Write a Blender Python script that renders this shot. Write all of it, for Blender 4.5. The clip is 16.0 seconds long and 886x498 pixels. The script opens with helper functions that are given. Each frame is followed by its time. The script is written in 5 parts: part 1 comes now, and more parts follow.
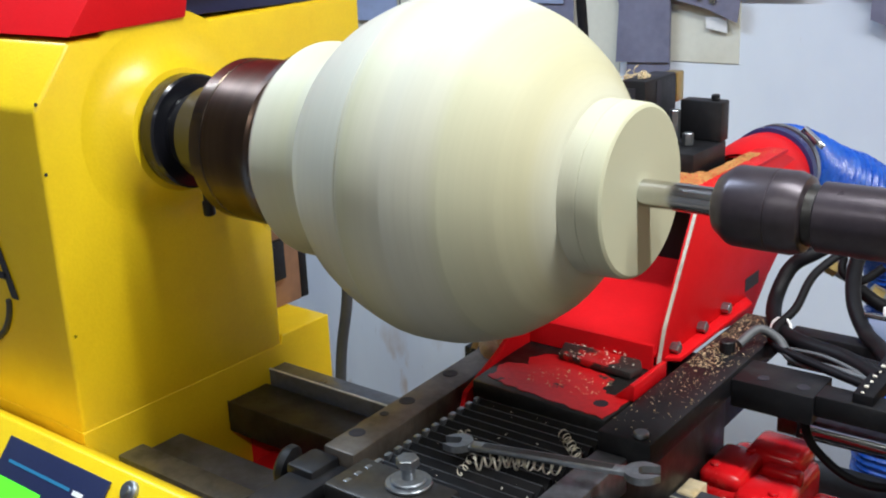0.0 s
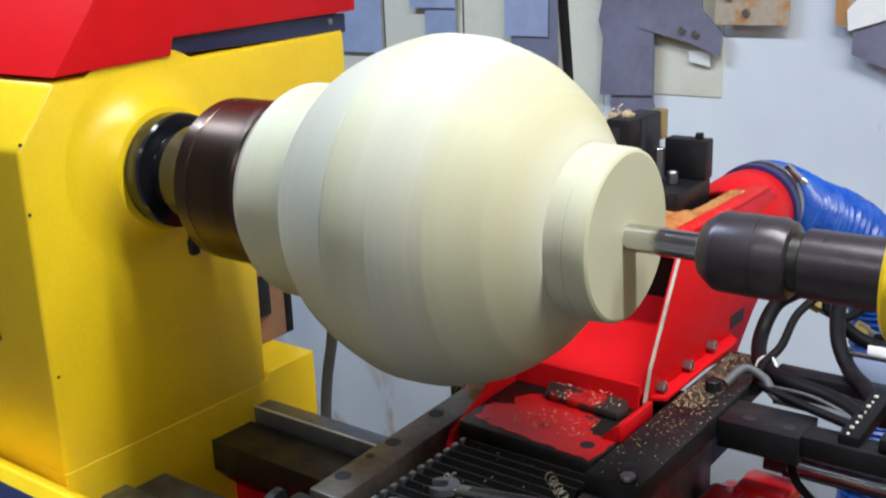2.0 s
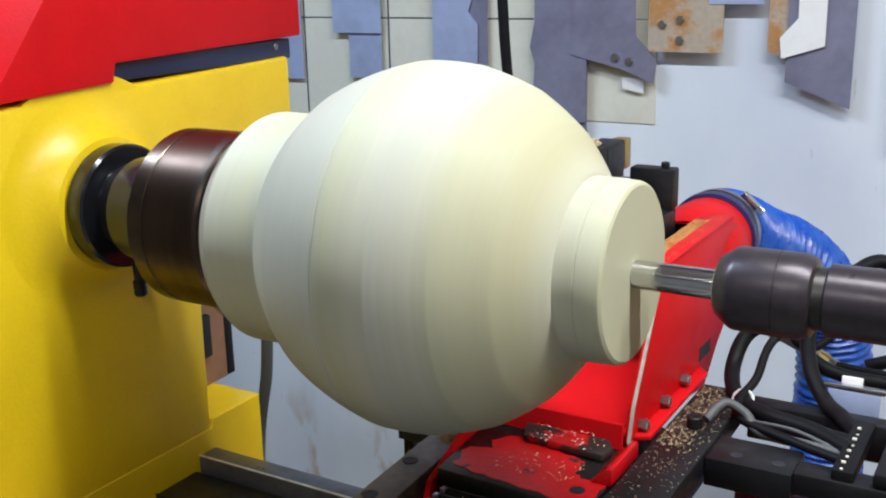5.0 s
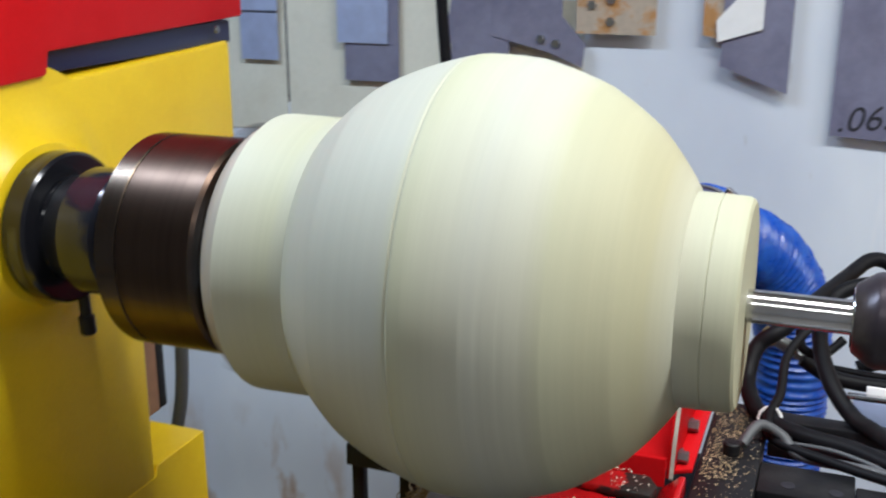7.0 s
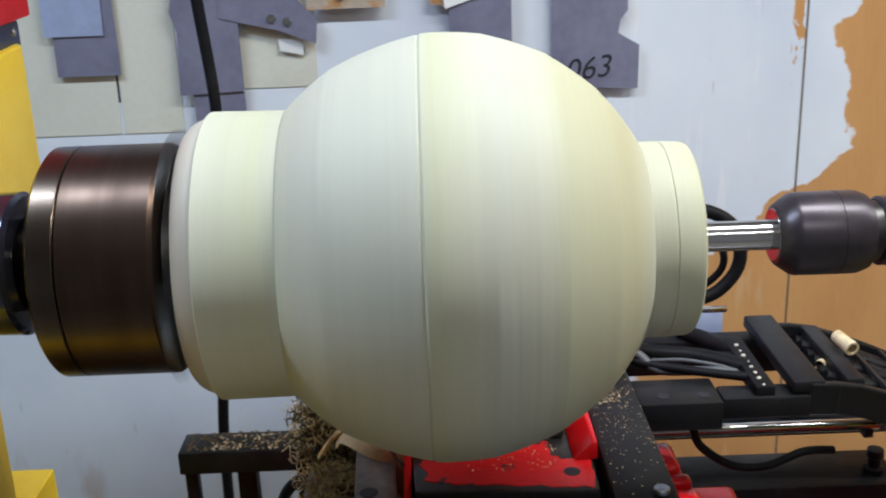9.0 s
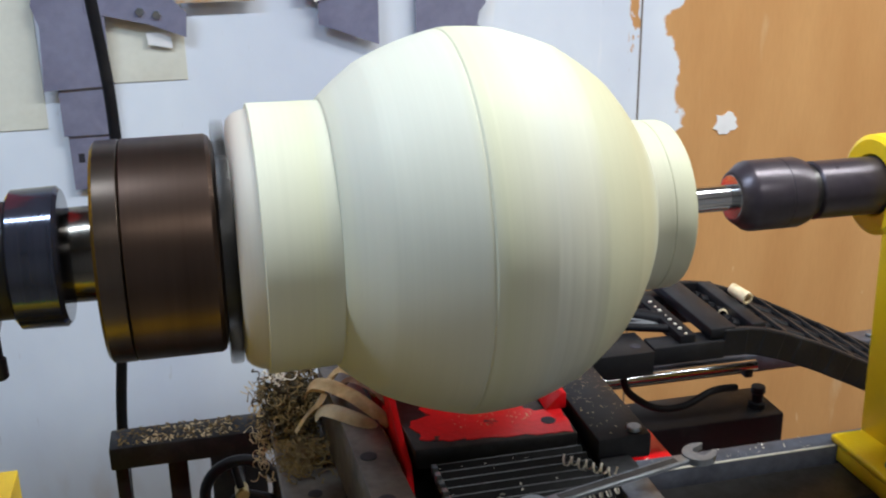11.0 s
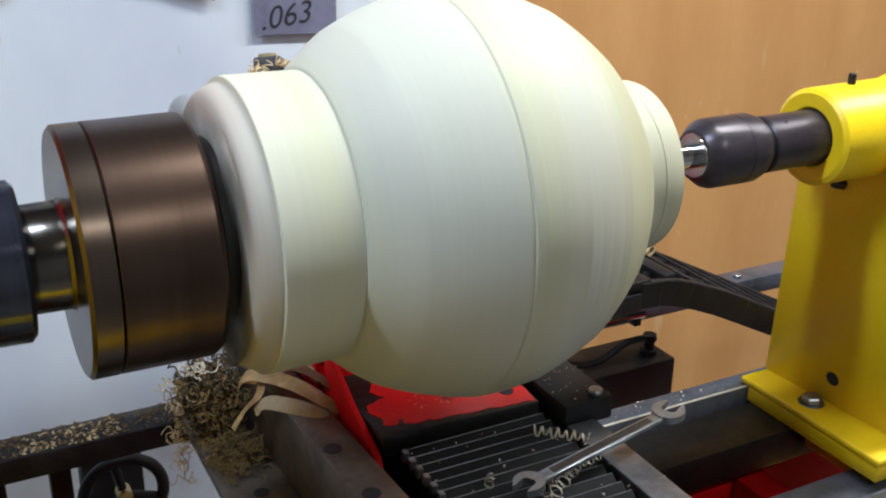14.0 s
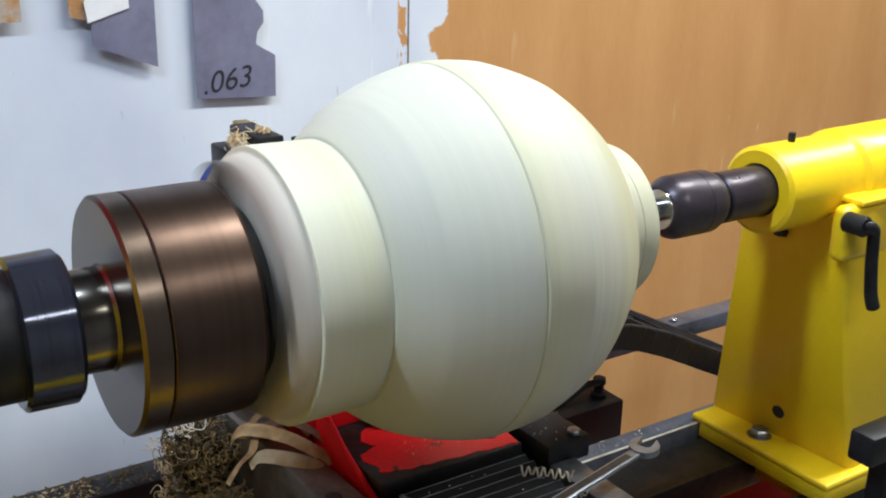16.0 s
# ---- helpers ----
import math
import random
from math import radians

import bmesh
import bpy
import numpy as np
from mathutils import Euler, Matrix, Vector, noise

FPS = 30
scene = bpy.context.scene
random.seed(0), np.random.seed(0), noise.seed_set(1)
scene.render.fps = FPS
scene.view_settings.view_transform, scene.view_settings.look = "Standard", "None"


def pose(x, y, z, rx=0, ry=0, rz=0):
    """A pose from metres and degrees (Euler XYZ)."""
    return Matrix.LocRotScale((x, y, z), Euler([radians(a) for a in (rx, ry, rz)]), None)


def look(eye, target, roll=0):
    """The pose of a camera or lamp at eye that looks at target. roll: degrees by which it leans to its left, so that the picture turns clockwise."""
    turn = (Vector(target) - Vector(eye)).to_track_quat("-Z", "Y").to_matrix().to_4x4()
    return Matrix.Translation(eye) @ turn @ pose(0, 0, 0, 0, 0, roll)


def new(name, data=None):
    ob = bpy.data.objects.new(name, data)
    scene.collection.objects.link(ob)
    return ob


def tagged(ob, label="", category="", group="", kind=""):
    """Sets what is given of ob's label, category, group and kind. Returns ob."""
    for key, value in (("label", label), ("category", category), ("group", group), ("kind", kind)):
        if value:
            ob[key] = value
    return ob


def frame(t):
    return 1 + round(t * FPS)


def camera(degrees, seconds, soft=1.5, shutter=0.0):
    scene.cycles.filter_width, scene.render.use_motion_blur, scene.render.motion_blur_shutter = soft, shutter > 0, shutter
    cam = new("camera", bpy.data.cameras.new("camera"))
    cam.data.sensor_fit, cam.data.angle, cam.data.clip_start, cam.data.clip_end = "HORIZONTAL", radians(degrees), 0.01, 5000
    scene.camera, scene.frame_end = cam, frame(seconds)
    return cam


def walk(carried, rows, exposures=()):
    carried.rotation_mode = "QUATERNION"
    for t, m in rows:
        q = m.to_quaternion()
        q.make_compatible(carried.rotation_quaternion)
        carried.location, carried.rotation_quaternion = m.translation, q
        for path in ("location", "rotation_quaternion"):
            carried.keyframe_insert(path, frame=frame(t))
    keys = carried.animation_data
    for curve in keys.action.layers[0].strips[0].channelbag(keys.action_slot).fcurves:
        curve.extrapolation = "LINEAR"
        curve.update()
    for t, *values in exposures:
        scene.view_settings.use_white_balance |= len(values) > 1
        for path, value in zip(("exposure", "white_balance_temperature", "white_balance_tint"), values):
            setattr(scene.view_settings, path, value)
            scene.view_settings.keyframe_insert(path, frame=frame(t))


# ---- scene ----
cam = camera(45.73, 16.0, soft=2.0, shutter=0.5)
PATH = [
    (0, (0.6705, -0.9024, 1.4150), (-0.5075, 0.5964, 0.8102), -2.28),
    (0.5, (0.6681, -0.9050, 1.4123), (-0.5063, 0.5976, 0.8098), -2.05),
    (1, (0.6708, -0.9034, 1.4153), (-0.4965, 0.6077, 0.8202), -2.03),
    (1.5, (0.6697, -0.9004, 1.4221), (-0.4928, 0.6166, 0.8326), -2.13),
    (2, (0.6660, -0.8974, 1.4349), (-0.4956, 0.6301, 0.8714), -2.09),
    (2.5, (0.6625, -0.8960, 1.4421), (-0.5022, 0.6505, 0.9401), -2.17),
    (3, (0.6594, -0.8972, 1.4426), (-0.5011, 0.6481, 0.9275), -1.83),
    (3.5, (0.6448, -0.8987, 1.4364), (-0.4909, 0.6659, 0.9243), -1.97),
    (6, (0.4208, -0.8929, 1.4317), (-0.5069, 0.7909, 0.8801), -0.69),
    (6.5, (0.3448, -0.8436, 1.4223), (-0.5421, 0.8515, 0.8391), -0.49),
    (7, (0.2696, -0.8299, 1.4369), (-0.4168, 0.9581, 0.8609), -0.09),
    (7.5, (0.1771, -0.8422, 1.4494), (-0.3223, 1.0096, 0.8825), -3.45),
    (8, (0.0958, -0.8872, 1.4484), (-0.2026, 0.9968, 0.8472), -5.53),
    (8.5, (0.0504, -0.9009, 1.4477), (-0.0895, 0.9942, 0.8240), -4.17),
    (10.8, (-0.2453, -0.9517, 1.4724), (0.1660, 0.8899, 0.8096), -0.29),
    (11, (-0.2529, -0.9687, 1.4713), (0.1834, 0.8675, 0.8095), -0.84),
    (11.5, (-0.2881, -0.9893, 1.4763), (0.2419, 0.8249, 0.8224), 0.54),
    (12, (-0.3509, -0.9688, 1.4737), (0.2436, 0.8243, 0.8168), 1.97),
    (12.5, (-0.3528, -0.9608, 1.4778), (0.2509, 0.8275, 0.8164), 3.61),
    (13, (-0.3410, -0.9181, 1.4686), (0.2181, 0.8842, 0.8061), 3.48),
    (13.5, (-0.3917, -0.8683, 1.4713), (0.2843, 0.8675, 0.7433), 0.65),
    (14, (-0.4399, -0.8304, 1.4718), (0.4201, 0.8138, 0.7253), 0.73),
    (14.5, (-0.4908, -0.8147, 1.4804), (0.4206, 0.8123, 0.7577), 0.91),
    (15, (-0.5219, -0.8219, 1.4901), (0.5036, 0.7544, 0.8092), 1.02),
    (15.5, (-0.5504, -0.8220, 1.4967), (0.4979, 0.7451, 0.8293), 1.00),
    (16, (-0.5639, -0.8368, 1.4963), (0.4848, 0.7386, 0.8494), 1.21),
]
walk(cam, [(t, look(eye, target, roll)) for t, eye, target, roll in PATH], exposures=[(0, 0.0, 6050, 8), (1.8, -0.02, 6050, 8), (2.5, -0.15, 6050, 8), (3.0, -0.07, 6050, 8), (6.0, -0.12, 6050, 8), (7.5, -0.3, 6050, 8), (8.5, -0.28, 6050, 8), (11, -0.05, 6050, 8), (16, -0.02, 6050, 8)])

# ---- light ----
world = bpy.data.worlds.new("room_air")
scene.world = world
world.use_nodes = True
world.node_tree.nodes["Background"].inputs[0].default_value = (0.75, 0.85, 1.0, 1)
world.node_tree.nodes["Background"].inputs[1].default_value = 0.25


def area_lamp(name, m, w, h, power, colour):
    data = bpy.data.lights.new(name, "AREA")
    data.shape, data.size, data.size_y = "RECTANGLE", w, h
    data.energy, data.color = power, colour
    ob = new(name, data)
    ob.matrix_world = m
    return ob


# ceiling tube over the lathe, out of view; the other three are added fill lamps
area_lamp("tube_light_over_lathe", pose(0.80, -0.10, 2.56, 0, 0, 0), 1.3, 0.10, 44, (1.0, 0.98, 0.92))
# fills without a known fixture: front faces, left of the wall, right-hand side
area_lamp("fill_light_front", pose(0.4, -1.7, 2.56, 0, 0, 0), 1.3, 0.10, 18, (1.0, 0.97, 0.90))
area_lamp("fill_light_wall", pose(-1.2, -0.16, 2.56, 0, 0, 0), 1.3, 0.10, 41, (0.72, 0.85, 1.0))
area_lamp("fill_light_far", pose(2.5, -0.10, 2.56, 0, 0, 0), 1.3, 0.10, 42, (1.0, 0.97, 0.90))

# ---- materials ----
MATS = {}


def mat(name, base, rough=0.5, metal=0.0, grain=0.0, grain_scale=60.0, dark=None, stain_scale=4.0, stain=(0.45, 0.7),
        bump=0.0, spec=0.5, stretch=(1, 1, 1), rough_var=0.0, coat=0.0):
    """Principled surface: fine grain, broad stains towards a second colour, relief."""
    m = bpy.data.materials.new(name)
    m.use_nodes = True
    nt = m.node_tree
    bs = nt.nodes["Principled BSDF"]
    bs.inputs["Roughness"].default_value = rough
    bs.inputs["Metallic"].default_value = metal
    bs.inputs["Specular IOR Level"].default_value = spec
    bs.inputs["Coat Weight"].default_value = coat
    bs.inputs["Coat Roughness"].default_value = 0.15
    co = nt.nodes.new("ShaderNodeTexCoord")
    mp = nt.nodes.new("ShaderNodeMapping")
    mp.inputs["Scale"].default_value = stretch
    nt.links.new(co.outputs["Object"], mp.inputs[0])
    fine = nt.nodes.new("ShaderNodeTexNoise")
    fine.inputs["Scale"].default_value = grain_scale
    fine.inputs["Detail"].default_value = 6
    nt.links.new(mp.outputs[0], fine.inputs["Vector"])
    broad = nt.nodes.new("ShaderNodeTexNoise")
    broad.inputs["Scale"].default_value = stain_scale
    broad.inputs["Detail"].default_value = 5
    broad.inputs["Roughness"].default_value = 0.65
    nt.links.new(mp.outputs[0], broad.inputs["Vector"])
    ramp = nt.nodes.new("ShaderNodeMapRange")
    ramp.inputs[1].default_value, ramp.inputs[2].default_value = stain
    nt.links.new(broad.outputs[0], ramp.inputs[0])
    mix = nt.nodes.new("ShaderNodeMix")
    mix.data_type = "RGBA"
    d = dark or tuple(c * 0.8 for c in base)
    mix.inputs["A"].default_value = (*base, 1)
    mix.inputs["B"].default_value = (*d, 1)
    nt.links.new(ramp.outputs[0], mix.inputs["Factor"])
    hsv = nt.nodes.new("ShaderNodeHueSaturation")
    val = nt.nodes.new("ShaderNodeMapRange")
    val.inputs[1].default_value, val.inputs[2].default_value = 0.25, 0.75
    val.inputs[3].default_value, val.inputs[4].default_value = 1 - grain, 1 + grain
    nt.links.new(fine.outputs[0], val.inputs[0])
    nt.links.new(val.outputs[0], hsv.inputs["Value"])
    nt.links.new(mix.outputs["Result"], hsv.inputs["Color"])
    nt.links.new(hsv.outputs[0], bs.inputs["Base Color"])
    if rough_var:
        rv = nt.nodes.new("ShaderNodeMapRange")
        rv.inputs[1].default_value, rv.inputs[2].default_value = 0.3, 0.7
        rv.inputs[3].default_value, rv.inputs[4].default_value = max(0.03, rough - rough_var), min(1, rough + rough_var)
        nt.links.new(broad.outputs[0], rv.inputs[0])
        nt.links.new(rv.outputs[0], bs.inputs["Roughness"])
    if bump:
        bp = nt.nodes.new("ShaderNodeBump")
        bp.inputs["Strength"].default_value = 0.6
        bp.inputs["Distance"].default_value = bump
        nt.links.new(fine.outputs[0], bp.inputs["Height"])
        nt.links.new(bp.outputs[0], bs.inputs["Normal"])
    MATS[name] = m
    return m


YELLOW = mat("yellow_enamel", (0.86, 0.60, 0.008), 0.34, grain=0.03, grain_scale=240, dark=(0.80, 0.53, 0.006), stain_scale=5, bump=0.0006, rough_var=0.06)
RED = mat("red_enamel", (0.62, 0.006, 0.010), 0.46, spec=0.14, grain=0.04, grain_scale=260, dark=(0.55, 0.005, 0.008), stain_scale=6, bump=0.0005, rough_var=0.08)
RED_GLOSS = mat("glossy_red_paint", (0.60, 0.006, 0.010), 0.2, spec=0.5, grain=0.05, grain_scale=200, dark=(0.5, 0.005, 0.008), stain_scale=9, bump=0.0006, rough_var=0.08)
RED_PLATE = mat("chipped_red_paint", (0.64, 0.008, 0.012), 0.38, grain=0.10, grain_scale=140, dark=(0.035, 0.028, 0.026), stain_scale=9, stain=(0.64, 0.66), bump=0.0006, rough_var=0.10)
RED_RUBBED = mat("rubbed_through_red_paint", (0.50, 0.010, 0.012), 0.42, grain=0.15, grain_scale=140, dark=(0.028, 0.024, 0.023), stain_scale=14, stain=(0.41, 0.45), bump=0.0008, rough_var=0.12)
BLACK = mat("black_painted_steel", (0.009, 0.009, 0.011), 0.45, spec=0.3, grain=0.2, grain_scale=160, dark=(0.030, 0.029, 0.03), stain_scale=13, stain=(0.52, 0.8), bump=0.0004, rough_var=0.12)
RUBBER = mat("black_rubber", (0.008, 0.008, 0.010), 0.5, spec=0.15, grain=0.15, grain_scale=90, dark=(0.02, 0.019, 0.019), stain_scale=14, stain=(0.55, 0.8))
STEEL_GREY = mat("scraped_grey_steel", (0.20, 0.21, 0.23), 0.38, metal=0.8, grain=0.15, grain_scale=90, dark=(0.10, 0.10, 0.11), stain_scale=22, rough_var=0.1)
STEEL_DARK = mat("oiled_dark_steel", (0.075, 0.072, 0.070), 0.42, metal=0.85, grain=0.12, grain_scale=120, dark=(0.045, 0.041, 0.038), stain_scale=14, bump=0.0002, rough_var=0.12)
CHUCK = mat("browned_steel", (0.084, 0.055, 0.041), 0.33, metal=0.95, grain=0.07, grain_scale=8, dark=(0.060, 0.038, 0.028), stain_scale=2.5, stretch=(14, 0.6, 0.6), rough_var=0.04)
STEEL = mat("bright_steel", (0.66, 0.66, 0.67), 0.16, metal=1.0, grain=0.05, grain_scale=80, stain_scale=12, dark=(0.5, 0.48, 0.45), rough_var=0.05)
# bare worn metal on the hood's edge; on the way lip a painted gloss line
EDGE = mat("worn_edge_and_gloss_line", (0.72, 0.70, 0.62), 0.35, metal=0.3, grain=0.2, grain_scale=60, dark=(0.4, 0.38, 0.33), stain_scale=20)
WAY = mat("bluish_way_steel", (0.135, 0.145, 0.185), 0.36, metal=0.5, grain=0.15, grain_scale=90, dark=(0.05, 0.052, 0.062), stain_scale=9, rough_var=0.1)
NUT = mat("bright_blued_nut", (0.045, 0.050, 0.075), 0.12, metal=0.6, spec=0.8, grain=0.05, grain_scale=8, stain_scale=3, dark=(0.032, 0.035, 0.052), stretch=(30, 0.6, 0.6), rough_var=0.03)
BAR = mat("brownish_bar_steel", (0.15, 0.128, 0.108), 0.40, metal=0.45, grain=0.15, grain_scale=110, dark=(0.07, 0.06, 0.05), stain_scale=13, bump=0.0003, rough_var=0.1)
STEEL_BLUED = mat("polished_blued_steel", (0.014, 0.015, 0.020), 0.16, metal=0.2, spec=0.7, grain=0.05, grain_scale=8, stain_scale=3, dark=(0.011, 0.011, 0.015), stretch=(30, 0.6, 0.6), rough_var=0.03)
NECK = mat("turned_spindle_steel", (0.15, 0.132, 0.110), 0.20, metal=1.0, grain=0.06, grain_scale=8, dark=(0.13, 0.115, 0.095), stain_scale=3, stretch=(40, 0.6, 0.6), rough_var=0.04)
CHUCK_RING = mat("turned_steel_ring", (0.112, 0.084, 0.065), 0.27, metal=0.95, grain=0.06, grain_scale=8, dark=(0.078, 0.056, 0.042), stain_scale=2.5, stretch=(14, 0.6, 0.6))
CENTRE = mat("gunmetal_coating", (0.050, 0.040, 0.050), 0.34, metal=0.45, grain=0.15, grain_scale=130, dark=(0.055, 0.045, 0.050), stain_scale=18, bump=0.0003, rough_var=0.08)
GALV = mat("dull_zinc", (0.31, 0.335, 0.37), 0.36, metal=0.9, grain=0.15, grain_scale=150, dark=(0.25, 0.25, 0.25), stain_scale=30)
BLUE = mat("blue_flexible_hose", (0.012, 0.075, 0.44), 0.30, grain=0.2, grain_scale=120, dark=(0.03, 0.13, 0.52), stain_scale=26, bump=0.0012, rough_var=0.1)
DUST = mat("orange_sawdust", (0.66, 0.42, 0.15), 0.85, grain=0.3, grain_scale=200, dark=(0.52, 0.28, 0.08), stain_scale=40)
BLUE_DARK = mat("dark_blue_clamp", (0.02, 0.03, 0.12), 0.4)
CHIP = mat("pale_wood_shavings", (0.70, 0.58, 0.38), 0.75, grain=0.2, grain_scale=90, dark=(0.55, 0.38, 0.16), stain_scale=30)
CHIP_DARK = mat("tangled_shavings", (0.21, 0.14, 0.05), 0.8, grain=0.25, grain_scale=90, dark=(0.16, 0.11, 0.05), stain_scale=30)
# shaded copy of the shavings: the heap's inner shade is in this colour
CHIP_SHADE = mat("shaded_shavings", (0.060, 0.043, 0.018), 0.85, grain=0.3, grain_scale=90, dark=(0.03, 0.024, 0.014), stain_scale=30)
CHIP_WHITE = mat("white_curl", (0.80, 0.76, 0.66), 0.6, grain=0.1, grain_scale=120)
STRIP = mat("pale_peeled_wood", (0.74, 0.62, 0.42), 0.7, grain=0.15, grain_scale=70, dark=(0.60, 0.44, 0.24), stain_scale=18)
GLOVE = mat("tan_leathery_bark", (0.76, 0.58, 0.32), 0.7, grain=0.15, grain_scale=70, dark=(0.52, 0.33, 0.14), stain_scale=16, stain=(0.45, 0.62))
BRASS = mat("dull_brass", (0.48, 0.36, 0.14), 0.35, metal=0.9, grain=0.1, grain_scale=80)
NAVY = mat("navy_panel", (0.018, 0.025, 0.075), 0.35, grain=0.08, grain_scale=200)
PLATE_A = mat("pale_grey_sheet_metal", (0.46, 0.54, 0.80), 0.40, metal=0.3, grain=0.05, grain_scale=40, dark=(0.38, 0.44, 0.66), stain_scale=8)
PLATE_B = mat("purple_grey_sheet_metal", (0.26, 0.265, 0.385), 0.40, metal=0.3, grain=0.08, grain_scale=50, dark=(0.20, 0.20, 0.30), stain_scale=9)
PLATE_C = mat("rust_stained_sheet", (0.50, 0.42, 0.34), 0.55, metal=0.2, grain=0.1, grain_scale=60, dark=(0.50, 0.26, 0.10), stain_scale=16, stain=(0.48, 0.6))
PAPER = mat("white_paper", (0.86, 0.86, 0.87), 0.8, grain=0.02)
GREY = mat("grey_plastic", (0.10, 0.105, 0.115), 0.5, grain=0.08, grain_scale=120)
CREAM = mat("cream_panel_paint", (0.72, 0.71, 0.62), 0.6, grain=0.03, grain_scale=80, dark=(0.60, 0.57, 0.47), stain_scale=3)
BROWN = mat("brown_board", (0.30, 0.16, 0.09), 0.6, grain=0.1, grain_scale=60)
CONCRETE = mat("grey_concrete", (0.26, 0.25, 0.24), 0.8, grain=0.12, grain_scale=60, dark=(0.18, 0.17, 0.16), stain_scale=3)
# mid-grey for the unseen walls and ceiling, picked to reduce bounced fill
CEIL = mat("low_bounce_grey", (0.30, 0.31, 0.33), 0.8, grain=0.03)
INK = mat("black_marker", (0.02, 0.02, 0.03), 0.6)
LOGO = mat("dark_grey_print", (0.03, 0.03, 0.045), 0.5)


def emitter(name, colour, strength):
    m = bpy.data.materials.new(name)
    m.use_nodes = True
    bs = m.node_tree.nodes["Principled BSDF"]
    bs.inputs["Base Color"].default_value = (*colour, 1)
    bs.inputs["Emission Color"].default_value = (*colour, 1)
    bs.inputs["Emission Strength"].default_value = strength
    return m


SCREEN = emitter("green_display", (0.12, 0.85, 0.02), 0.7)


def wood_material(name, BANDS):
    """Pale turned wood: bands run round the spindle axis, so they depend on the place along it."""
    m = bpy.data.materials.new(name)
    m.use_nodes = True
    nt = m.node_tree
    bs = nt.nodes["Principled BSDF"]
    bs.inputs["Roughness"].default_value = 0.55
    bs.inputs["Specular IOR Level"].default_value = 0.25
    co = nt.nodes.new("ShaderNodeTexCoord")
    outs = []
    for scale, stretch in ((1.0, (16, 0.5, 0.5)), (1.0, (85, 1.5, 1.5)), (1.0, (320, 9, 9))):
        mp = nt.nodes.new("ShaderNodeMapping")
        mp.inputs["Scale"].default_value = stretch
        nt.links.new(co.outputs["Object"], mp.inputs[0])
        n = nt.nodes.new("ShaderNodeTexNoise")
        n.inputs["Scale"].default_value = scale
        n.inputs["Detail"].default_value = 3
        nt.links.new(mp.outputs[0], n.inputs["Vector"])
        outs.append(n.outputs[0])
    # colour bands follow one another along the axis, their limits uneven
    sep = nt.nodes.new("ShaderNodeSeparateXYZ")
    nt.links.new(co.outputs["Object"], sep.inputs[0])
    drift = nt.nodes.new("ShaderNodeMapRange")
    for k, v in zip((1, 2, 3, 4), (0.25, 0.75, -0.012, 0.012)):
        drift.inputs[k].default_value = v
    nt.links.new(outs[0], drift.inputs[0])
    where = nt.nodes.new("ShaderNodeMath")
    where.operation = "ADD"
    nt.links.new(sep.outputs[0], where.inputs[0])
    nt.links.new(drift.outputs[0], where.inputs[1])
    along = nt.nodes.new("ShaderNodeMapRange")
    for k, v in zip((1, 2, 3, 4), (-0.23, 0.22, 0.0, 1.0)):
        along.inputs[k].default_value = v
    nt.links.new(where.outputs[0], along.inputs[0])
    ramp = nt.nodes.new("ShaderNodeValToRGB")
    for k, (x, c) in enumerate(BANDS):
        e = ramp.color_ramp.elements[k] if k < 2 else ramp.color_ramp.elements.new((x + 0.23) / 0.45)
        e.position, e.color = (x + 0.23) / 0.45, (*c, 1)
    nt.links.new(along.outputs[0], ramp.inputs[0])
    add = nt.nodes.new("ShaderNodeMath")
    add.operation = "ADD"
    nt.links.new(outs[1], add.inputs[0])
    nt.links.new(outs[2], add.inputs[1])
    val = nt.nodes.new("ShaderNodeMapRange")
    val.inputs[1].default_value, val.inputs[2].default_value = 0.6, 1.4
    val.inputs[3].default_value, val.inputs[4].default_value = 0.955, 1.035
    nt.links.new(add.outputs[0], val.inputs[0])
    hsv = nt.nodes.new("ShaderNodeHueSaturation")
    nt.links.new(val.outputs[0], hsv.inputs["Value"])
    nt.links.new(ramp.outputs[0], hsv.inputs["Color"])
    nt.links.new(hsv.outputs[0], bs.inputs["Base Color"])
    bp = nt.nodes.new("ShaderNodeBump")
    bp.inputs["Strength"].default_value, bp.inputs["Distance"].default_value = 0.35, 0.0006
    nt.links.new(outs[1], bp.inputs["Height"])
    nt.links.new(bp.outputs[0], bs.inputs["Normal"])
    return m


# the ball's tints paint in cool and warm light caught by its turned facets
PALE, WARM_PALE, GREEN, TAN = (0.482, 0.482, 0.410), (0.508, 0.500, 0.398), (0.478, 0.472, 0.335), (0.466, 0.442, 0.290)
WOOD = wood_material("pale_turned_wood", [(-0.21, WARM_PALE), (-0.15, GREEN), (-0.125, PALE), (-0.03, PALE), (-0.015, GREEN), (0.02, WARM_PALE), (0.036, PALE), (0.075, WARM_PALE), (0.095, GREEN), (0.145, TAN), (0.165, WARM_PALE), (0.21, GREEN)])
WOOD_END = wood_material("sawn_end_wood", [(-0.23, (0.31, 0.26, 0.21)), (-0.218, (0.43, 0.39, 0.33)), (-0.205, (0.47, 0.44, 0.37))])


